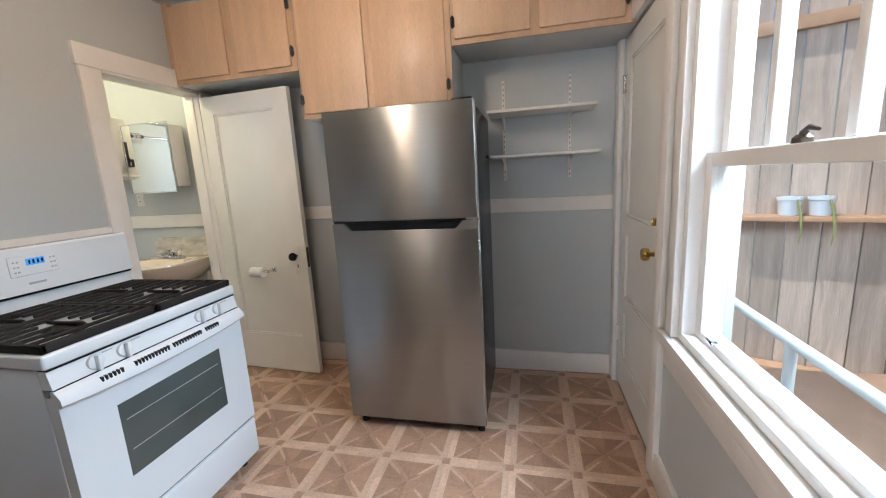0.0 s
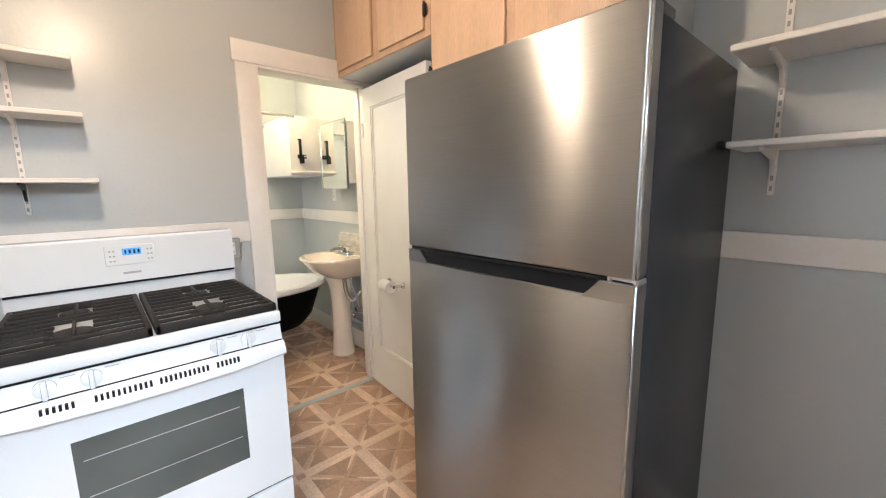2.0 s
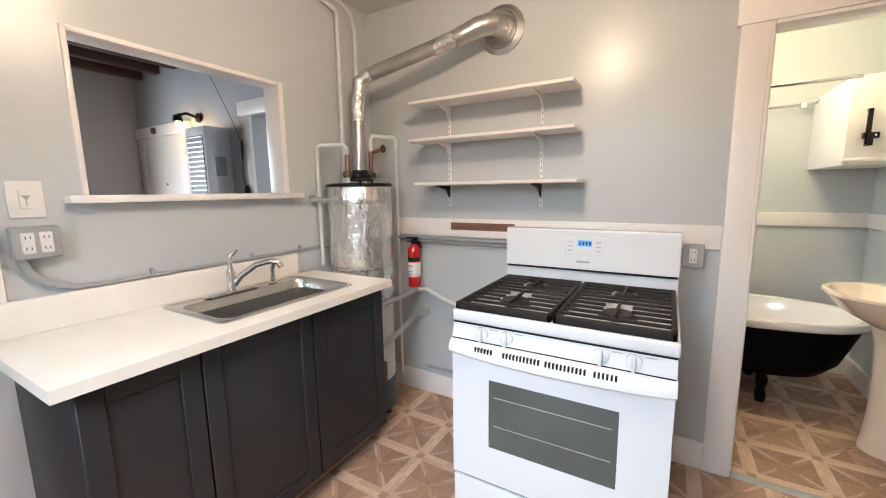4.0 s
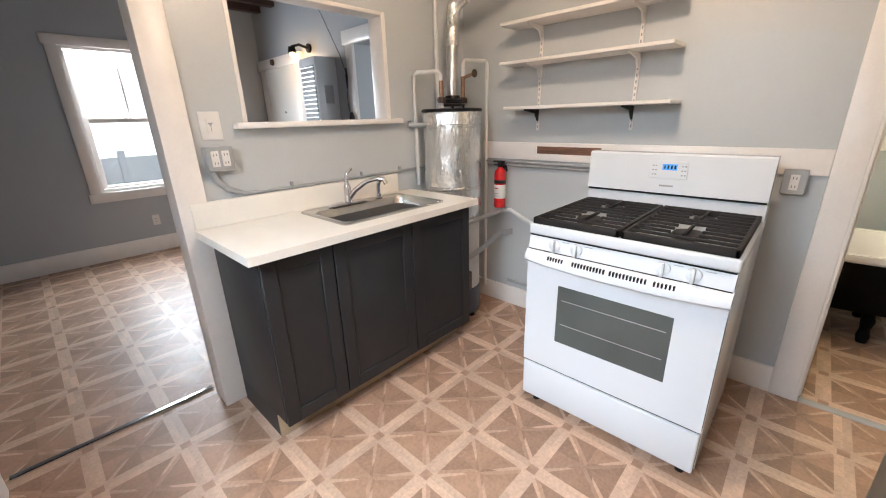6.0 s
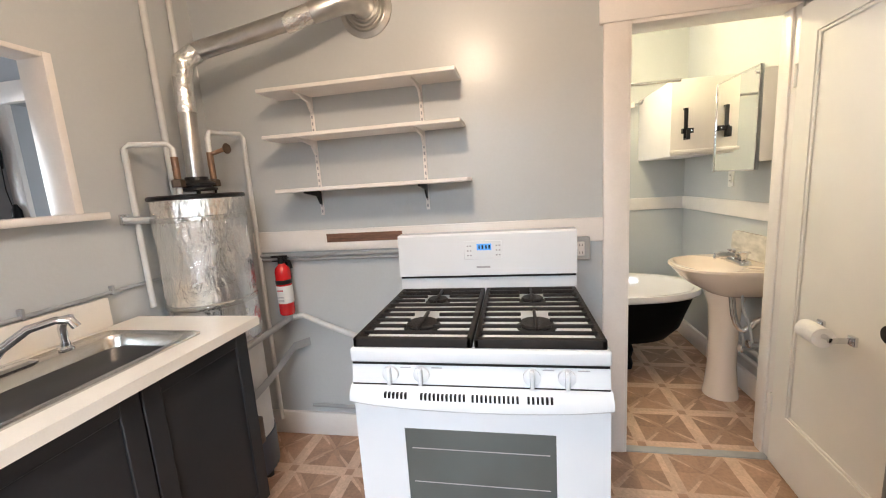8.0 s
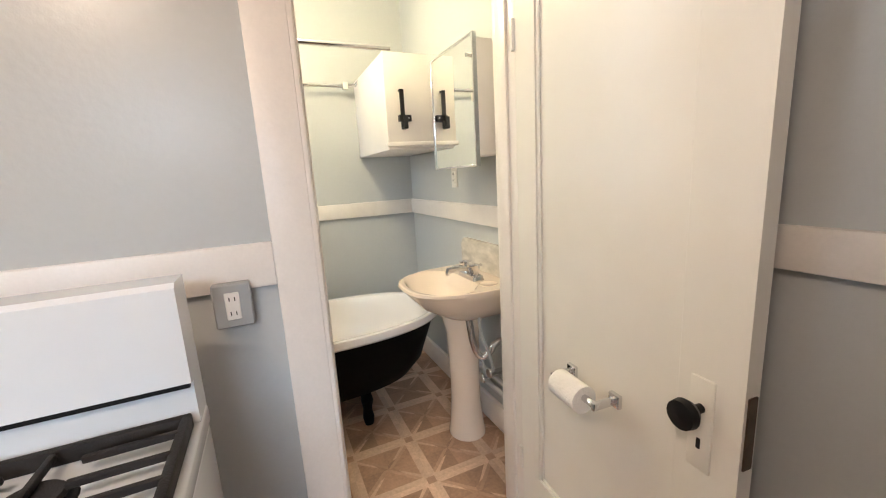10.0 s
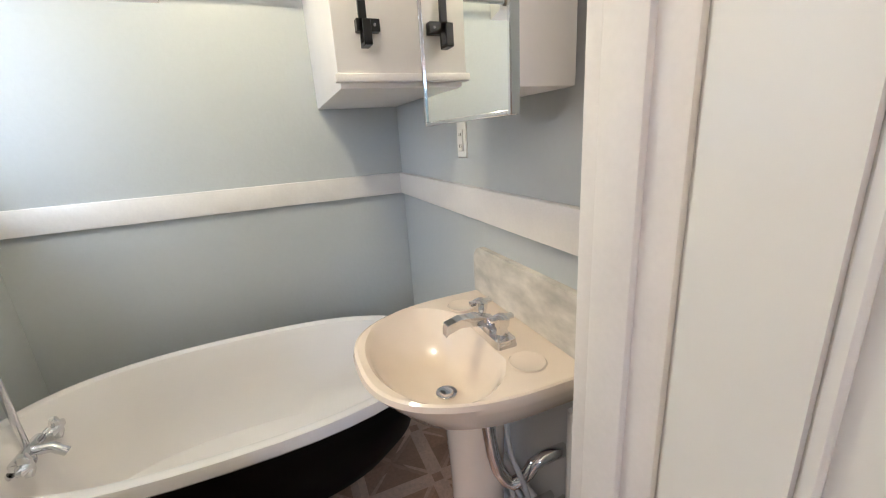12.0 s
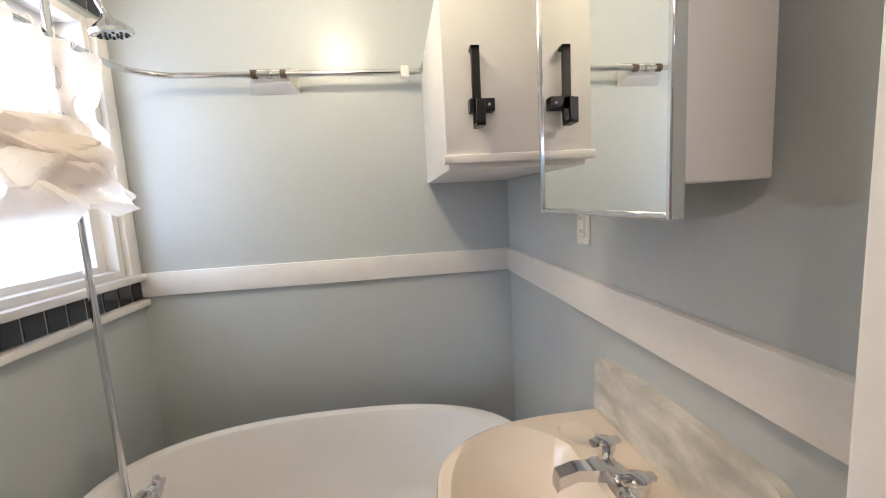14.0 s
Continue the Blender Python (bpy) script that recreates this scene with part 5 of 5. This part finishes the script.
def wash_basin():
    c = thing("pedestal_sink", (-2.735, 2.58, 0), "cream porcelain pedestal wash basin", "sink")
    cx, yb, z = -2.757, 2.785, 0.845

    def outline(k, h, d=0.0):
        """D-shaped ring: straight back, rounded front."""
        pts = []
        w, dep = 0.272 * k, 0.470 * k
        n = 40
        for i in range(n + 1):
            t = math.pi * i / n
            pts.append((cx - w * math.copysign(abs(math.cos(t)) ** 0.72, math.cos(t)), yb - d - 0.10 - (dep - 0.10) * math.sin(t) ** 0.85, h))
        return [(cx - w, yb - d, h), *pts, (cx + w, yb - d, h)]

    outer = [outline(0.36, z - 0.19, 0.05), outline(0.55, z - 0.165, 0.03), outline(0.82, z - 0.10, 0.01), outline(0.96, z - 0.035), outline(1.0, z - 0.012), outline(0.992, z), outline(0.975, z + 0.003)]
    part("basin", loft(outer, cap=(True, False)), PORC, c, "cream porcelain basin")
    b = bmesh.new()
    top = outline(0.975, z + 0.003)
    n = len(top)

    def bowl_at(a, d, h, dy):
        out = []
        for p in top:
            t = math.atan2((p[1] - 2.515) / 0.21, (p[0] - cx) / 0.285)
            out.append((cx + a * math.cos(t), 2.505 + dy + d * math.sin(t), h))
        return out
    loft([top, bowl_at(0.240, 0.162, z + 0.001, 0), bowl_at(0.228, 0.150, z - 0.012, 0), bowl_at(0.20, 0.128, z - 0.06, 0.0), bowl_at(0.14, 0.09, z - 0.105, 0.01), bowl_at(0.06, 0.04, z - 0.125, 0.02)], b, cap=(False, True))
    part("bowl", b, PORC, c, "cream porcelain bowl")
    part("drain", lathe([(0.027, 0.0), (0.027, 0.004), (0.019, 0.003), (0.018, 0.006), (0.016, 0.009), (0, 0.010)], (cx + 0.03, 2.525, z - 0.1255), 20), CHROME, c, "chrome pop-up drain")
    for sx in (-0.175, 0.175):
        part("soap_dish", lathe([(0.044, 0.0), (0.041, 0.003), (0.037, 0.001), (0, 0.0)], (cx + sx, 2.672, z + 0.003), 24), PORC, c, "soap hollow")
    ped = [[(px - 0.012, py, h) for px, py in ((cx + r * 1.05 * math.cos(t), 2.62 + d + r * math.sin(t)) for t in (2 * math.pi * i / 32 for i in range(32)))] for r, d, h in ((0.096, 0, 0.0), (0.096, 0, 0.02), (0.088, 0, 0.06), (0.077, 0, 0.20), (0.077, 0, 0.40), (0.086, 0, 0.58), (0.118, 0, 0.70))]
    part("pedestal", loft(ped), PORC, c, "cream porcelain pedestal")
    poly = [(-3.03, 0.850), (-2.505, 0.850), (-2.505, 0.93)] + [(-2.555 + 0.05 * math.cos(t), 0.955 + 0.05 * math.sin(t)) for t in (radians(15 * i) for i in range(1, 7))] + [(-2.98 - 0.05 * math.sin(t), 0.955 + 0.05 * math.cos(t)) for t in (radians(15 * i) for i in range(1, 7))]
    sp = tagged(part("marble_backsplash", prism(poly, "y", 2.768, 2.789), MARBLE), "grey veined marble backsplash behind the basin", "backsplash")
    f = thing("basin_faucet", (cx + 0.03, 2.66, z), "chrome centre-set basin faucet with two handles", "faucet")
    fx, fy = cx + 0.02, 2.665
    part("base", loft([rrect(fx - 0.085, fx + 0.085, fy - 0.03, fy + 0.03, 0.012, z + 0.003), rrect(fx - 0.082, fx + 0.082, fy - 0.027, fy + 0.027, 0.012, z + 0.022), rrect(fx - 0.07, fx + 0.07, fy - 0.016, fy + 0.016, 0.008, z + 0.03)]), CHROME, f)
    part("spout", loft([[(fx + sx * w, y, zz + sz * h) for sx, sz in ((-1, -1), (1, -1), (1, 1), (-1, 1))] for y, zz, w, h in ((fy + 0.01, z + 0.035, 0.02, 0.014), (fy - 0.04, z + 0.055, 0.018, 0.012), (fy - 0.09, z + 0.06, 0.015, 0.011), (fy - 0.125, z + 0.05, 0.014, 0.012), (fy - 0.13, z + 0.038, 0.012, 0.008))]), CHROME, f)
    for hx in (fx - 0.055, fx + 0.055):
        part("handle", lathe([(0.016, z + 0.028), (0.014, z + 0.045), (0.019, z + 0.055), (0.021, z + 0.075), (0.012, z + 0.08), (0, z + 0.08)], (hx, fy, 0), 8), CHROME, f)
        part("wing", box((hx - 0.008, fy - 0.032, z + 0.066), (hx + 0.008, fy + 0.032, z + 0.078), 0.003), CHROME, f)
    p = thing("basin_plumbing", (-2.6, 2.7, 0), "chrome trap and shut-off valves under the basin", "plumbing")
    part("trap", tube([(-2.66, 2.60, 0.68), (-2.64, 2.61, 0.53), (-2.62, 2.64, 0.47), (-2.60, 2.68, 0.50), (-2.59, 2.70, 0.55), (-2.58, 2.785, 0.56)], 0.017, 12, smooth=1), CHROME, p)
    for x, zz in ((-2.56, 0.42), (-2.63, 0.36)):
        part("valve_body", tube([(x, 2.785, zz), (x, 2.66, zz)], 0.011, 10), CHROME, p)
        part("valve_knob", lathe([(0.02, 0), (0.024, 0.006), (0.024, 0.014), (0.014, 0.02), (0, 0.02)], (x, 2.64, zz), 14, axis="y"), CHROME, p)
        part("hose", tube([(x, 2.67, zz), (x, 2.65, zz + 0.10), (x - 0.03, 2.62, zz + 0.2), (x - 0.05, 2.63, zz + 0.32)], 0.007, 8, smooth=2), CONDUIT, p)
    for z0, y in ((0.30, 2.762), (0.235, 2.762)):
        tagged(part("wall_pipe", tube([(-3.0, y, z0), (-2.28, y, z0)], 0.014, 10), PIPEW), "painted water pipe along the bathroom wall", "pipe", "bath pipes")
    tagged(part("wall_pipe", tube([(-2.53, 2.762, 0.29), (-2.53, 2.762, 0.72)], 0.013, 10), PIPEW), "painted water pipe under the basin", "pipe", "bath pipes")


wash_basin()


def toilet():
    cx = -2.62
    c = thing("toilet", (cx, 1.5, 0), "white porcelain toilet with the lid down", "toilet")
    part("tank", loft([rrect(cx - 0.19, cx + 0.19, 1.225, 1.40, 0.04, 0.38), rrect(cx - 0.205, cx + 0.205, 1.22, 1.415, 0.05, 0.50), rrect(cx - 0.21, cx + 0.21, 1.215, 1.42, 0.05, 0.715)]), PORCW, c, "white cistern")
    part("tank_lid", loft([rrect(cx - 0.222, cx + 0.222, 1.205, 1.432, 0.04, 0.715), rrect(cx - 0.225, cx + 0.225, 1.203, 1.435, 0.04, 0.735), rrect(cx - 0.21, cx + 0.21, 1.215, 1.42, 0.04, 0.75)]), PORCW, c, "white cistern lid")

    def egg(k, z, dy=0.0):
        return [(cx + 0.185 * k * math.cos(t), 1.70 + dy + (0.245 if math.sin(t) > 0 else 0.22) * k * math.sin(t), z) for t in (2 * math.pi * i / 40 for i in range(40))]
    part("bowl", loft([egg(0.62, 0.0, -0.05), egg(0.58, 0.05, -0.05), egg(0.52, 0.16, -0.04), egg(0.72, 0.27, -0.02), egg(0.95, 0.36), egg(0.97, 0.385)]), PORCW, c, "white bowl")
    part("seat", loft([egg(1.0, 0.386), egg(1.02, 0.392), egg(1.02, 0.402), egg(0.99, 0.408)]), PORCW, c, "white seat")
    part("lid", loft([egg(0.99, 0.410), egg(1.0, 0.415), egg(0.985, 0.426), egg(0.9, 0.430), egg(0.5, 0.432)]), PORCW, c, "white closed lid")
    part("flush_lever", tube([(cx + 0.15, 1.425, 0.67), (cx + 0.15, 1.445, 0.67), (cx + 0.09, 1.45, 0.665)], 0.008, 8), CHROME, c)


toilet()


def bath_cabinets():
    c = thing("wall_cabinet", (-3.45, 2.6, 1.5), "white painted cabinet mounted high in the corner", "cabinet")
    part("body", box((-3.838, 2.425, 1.50), (-3.145, 2.788, 1.99), 0.004), CABW, c, "white cabinet body")
    part("door", box((-3.145, 2.418, 1.535), (-3.125, 2.786, 1.985), 0.004), CABW, c, "white cabinet end door")
    part("lip", box((-3.145, 2.41, 1.515), (-3.112, 2.786, 1.537), 0.004), CABW, c)
    h = bmesh.new()
    box((-3.105, 2.488, 1.605), (-3.095, 2.510, 1.80), 0.001, 1, bm=h)
    box((-3.124, 2.488, 1.790), (-3.095, 2.510, 1.80), 0.001, 1, bm=h)
    box((-3.104, 2.488, 1.598), (-3.055, 2.510, 1.608), 0.001, 1, bm=h)
    box((-3.062, 2.488, 1.600), (-3.055, 2.510, 1.66), 0.001, 1, bm=h)
    box((-3.124, 2.480, 1.640), (-3.095, 2.545, 1.672), 0.001, 1, bm=h)
    hk = tagged(part("towel_hook", h, SCREWM), "black steel bracket hook on the white cabinet", "hook")
    part("screw", lathe([(0.005, 0), (0.004, 0.002), (0, 0.002)], (-3.095, 2.53, 1.656), 10, axis="x"), CHROME, hk)
    m = thing("mirror_cabinet", (-2.76, 2.69, 1.39), "white medicine cabinet with a mirrored door", "mirror cabinet")
    part("body", box((-2.97, 2.632, 1.425), (-2.545, 2.755, 1.885), 0.004), CABW, m, "white cabinet body")
    part("mirror", box((-2.972, 2.618, 1.388), (-2.552, 2.626, 1.898)), MIRROR, m, "mirror glass")
    f = bmesh.new()
    for lo, hi in (((-2.980, 2.613, 1.38), (-2.970, 2.634, 1.906)), ((-2.554, 2.613, 1.38), (-2.544, 2.634, 1.906)), ((-2.97, 2.613, 1.38), (-2.554, 2.634, 1.390)), ((-2.97, 2.613, 1.896), (-2.554, 2.634, 1.906))):
        box(lo, hi, 0.002, 1, bm=f)
    part("mirror_frame", f, CHROME, m, "thin chrome mirror frame")
    part("mirror_back", box((-2.97, 2.6265, 1.39), (-2.554, 2.632, 1.896)), CABW, m)


bath_cabinets()

# ---- outside the kitchen window ----
structure("ground", box((0.9, -40, -0.95), (60, 60, -0.9)), GROUND, "pale concrete side yard", "ground")
structure("ground_rear", box((-60, -60, -0.78), (60, -3.95, -0.72)), GROUND, "pale ground behind the house", "ground")


def yard():
    fm = pose(1.75, 3.81, 0, 0, 0, -110.7)

    def at(u, y, z):
        return fm @ Vector((u, y, z))
    f = thing("board_fence", at(0, 1.5, -0.9), "weathered vertical board fence", "fence")
    y = -1.1
    while y < 6.5:
        w = 0.17 + 0.05 * random.random()
        part("board", moved(box((0.0, y, -0.9), (0.022 + 0.008 * random.random(), y + w, 3.3), 0.003, 1), fm), FENCE, f)
        y += w + 0.007
    part("rail", moved(box((0.031, -1.1, 2.28), (0.09, 6.5, 2.37), 0.004), fm), LEDGE, f, "brown fence rail")
    s = thing("ledge_board", at(0.1, 1.5, 0.92), "orange brown ledge board on the fence", "ledge")
    part("board", moved(box((0.031, 0.0, 0.905), (0.19, 5.0, 0.945), 0.004), fm), LEDGE, s)
    for y in (0.34, 0.52):
        p = thing("flower_pot", at(0.11, y, 0.945), "small white flower pot on the fence ledge", "flower pot", "ledge pots")
        part("pot", moved(lathe([(0.0, 0.946), (0.055, 0.946), (0.062, 0.95), (0.075, 1.06), (0.082, 1.065), (0.082, 1.09), (0.07, 1.09), (0.065, 1.04), (0, 1.04)], (0.11, y, 0), 20), fm), ENAMEL, p)
        part("vine", moved(tube([(0.11, y, 1.05), (0.17, y + 0.03, 1.09), (0.205, y + 0.05, 1.0), (0.21, y + 0.07, 0.84), (0.205, y + 0.06, 0.74)], [0.006, 0.007, 0.009, 0.008, 0.004], 6), fm), PLANT, p, "trailing vine")
    w = thing("block_wall", at(0.3, 1.5, -0.9), "low wall of hollow concrete blocks", "block wall")
    for i in range(10):
        y = -0.4 + i * 0.41
        b = bmesh.new()
        for lo, hi in (((0.2, y, -0.62), (0.4, y + 0.40, -0.58)), ((0.2, y, -0.90), (0.4, y + 0.40, -0.82)), ((0.2, y, -0.82), (0.4, y + 0.04, -0.62)), ((0.2, y + 0.18, -0.82), (0.4, y + 0.22, -0.62)), ((0.2, y + 0.36, -0.82), (0.4, y + 0.40, -0.62)), ((0.22, y + 0.04, -0.82), (0.26, y + 0.36, -0.62))):
            box(lo, hi, bm=b)
        part("block", moved(b, fm), BLOCK, w)
    part("cap", moved(box((0.18, -0.5, -0.578), (0.42, 3.8, -0.53), 0.004), fm), BLOCK, w)
    part("timber", moved(box((0.05, -0.5, -0.40), (0.18, 3.8, -0.28), 0.004), fm), LEDGE, w)
    tagged(part("red_step", box((0.92, 0.3, -0.90), (2.2, 3.0, -0.72), 0.006), REDCONC), "red painted concrete walk", "step")
    r = thing("handrail", (1.1, 2.0, -0.6), "white metal handrail along outside steps", "handrail")
    part("top_bar", tube([(1.05, 2.6, 0.72), (1.05, 1.75, 0.70), (1.05, 0.3, 0.68)], 0.022, 10), PIPEW, r)
    for y in (2.7, 1.72):
        part("post", tube([(1.05, y, -0.72), (1.05, y, 0.70)], 0.02, 10), PIPEW, r)
    part("lower_bar", tube([(1.05, 2.6, 0.28), (1.05, 1.72, 0.26), (1.05, 0.3, 0.25)], 0.018, 10), PIPEW, r)
    structure("corner_board", box((0.80, 1.74, -0.7), (0.86, 1.84, 2.7), 0.004), PIPEW, "pale corner board outside the window", "trim")
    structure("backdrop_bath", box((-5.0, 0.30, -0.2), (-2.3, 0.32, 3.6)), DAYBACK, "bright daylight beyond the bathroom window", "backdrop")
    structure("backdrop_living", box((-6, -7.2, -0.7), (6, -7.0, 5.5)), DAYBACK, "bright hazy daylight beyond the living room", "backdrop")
    n = thing("porch_fence", (-0.7, -6.0, -0.7), "pale fence beyond the living room window", "fence")
    part("panel", box((-3, -6.05, -0.7), (3, -6.0, 0.95), 0.004), SIDING, n)
    for x in (-0.95, 0.1, -2.0):
        part("post", box((x, -6.0, -0.7), (x + 0.1, -5.95, 1.05), 0.004), PIPEW, n)

yard()


# ---- small black tiles under and over the bathroom window ----
def black_tiles():
    me = None
    for row, z in (("low", 1.087), ("high", 2.185)):
        b = structure("tile_band_" + row, box((-3.838, 1.199, z - 0.003), (-2.274, 1.206, z + 0.078)), GROUT, "grout band of black wall tiles", "tile band")
        for i in range(20):
            x = -3.835 + i * 0.0775
            if me is None:
                me = mesh_of("tile", box((0, 0, 0), (0.0705, 0.006, 0.072), 0.002, 1), TILEK)
            o = new("tile", me)
            o.parent = b
            o.location = (x, 1.205, z)


black_tiles()


# ---- patterned vinyl floor ----
def tile_polys():
    n, w, s, c, q = 0.065, 0.098, 0.075, 0.5, 0.33
    out = []

    def turned(pts, mat):
        for k in range(4):
            r = []
            for x, y in pts:
                x, y = x - 0.5, y - 0.5
                for _ in range(k):
                    x, y = -y, x
                r.append((x + 0.5, y + 0.5))
            out.append((r, mat))
    turned([(0, 0), (n, 0), (n, n), (0, n)], 0)
    turned([(n, 0), (0.5, 0), (0.5, w), (w, w), (n, n)], 4)
    turned([(0.5, 0), (1 - n, 0), (1 - n, n), (1 - w, w), (0.5, w)], 4)
    turned([(w, w), (w + s, w), (q + s, q + 0.035), (q, q)], 1)
    turned([(q, q), (q + s, q + 0.035), (c, c - s), (c, c)], 3)
    turned([(w, w), (c, c), (c - s, c), (w, w + s)], 2)
    turned([(w + s, w), (0.5, w), (c, c - s), (q + s, q + 0.035)], 3)
    turned([(0.5, w), (1 - w - s, w), (c, c - s)], 3)
    return out


POLYS = tile_polys()
P = 0.31


def tile_into(b, x, y, z, clip, p):
    x0, x1, y0, y1 = clip
    for poly, mat in POLYS:
        pts = [(x + u * p, y + v * p) for u, v in poly]
        for ax, lim, sgn in ((0, x0, 1), (0, x1, -1), (1, y0, 1), (1, y1, -1)):
            res = []
            for a, e in zip(pts, pts[1:] + pts[:1]):
                ia, ie = (a[ax] - lim) * sgn >= -1e-9, (e[ax] - lim) * sgn >= -1e-9
                if ia:
                    res.append(a)
                if ia != ie:
                    t = (lim - a[ax]) / (e[ax] - a[ax])
                    res.append((a[0] + (e[0] - a[0]) * t, a[1] + (e[1] - a[1]) * t))
            pts = res
            if len(pts) < 3:
                break
        if len(pts) >= 3:
            try:
                f = b.faces.new([b.verts.new((px, py, z)) for px, py in pts])
                f.material_index = mat
            except ValueError:
                pass


TILES = [T_NODE, T_LIGHT, T_MID, T_BROWN, T_GRID]


def floor_area(name, clip, ox, oy, label, single):
    x0, x1, y0, y1 = clip
    base = structure(name, box((x0, y0, -0.012), (x1, y1, -0.004)), T_BROWN, label, "floor")
    whole = None
    rest = bmesh.new()
    for i in range(math.floor((x0 - ox) / P), math.ceil((x1 - ox) / P)):
        for j in range(math.floor((y0 - oy) / P), math.ceil((y1 - oy) / P)):
            x, y = ox + i * P, oy + j * P
            if not single:
                tile_into(rest, x, y, 0.0, clip, P)
                continue
            full = x >= x0 and x + P <= x1 and y >= y0 and y + P <= y1
            if full:
                if whole is None:
                    b = bmesh.new()
                    tile_into(b, 0, 0, 0, (-9, 9, -9, 9), P)
                    whole = mesh_of("tile", b, TILES)
                me = whole
            else:
                b = bmesh.new()
                tile_into(b, 0, 0, 0, (x0 - x, x1 - x, y0 - y, y1 - y), P)
                if not b.faces:
                    b.free()
                    continue
                me = mesh_of("tile", b, TILES)
            o = new("tile", me)
            o.parent = base
            o.location = (x, y, 0)
    if not single:
        tagged(part("tile_sheet", rest, TILES, base), "wood-patterned vinyl tiles", kind="stuff")
    else:
        rest.free()


floor_area("floor_kitchen", (-2.175, 0.64, -0.45, 2.752), -0.945, 0.515, "tan wood-patterned vinyl tile floor in the kitchen", True)
floor_area("floor_bath", (-3.842, -2.175, 1.198, 2.792), -2.225, 0.76, "tan wood-patterned vinyl tile floor in the bathroom", True)
floor_area("floor_living", (-3.3, 2.6, -3.69, -0.45), -0.945, 0.515, "wood-patterned vinyl floor in the living room", False)
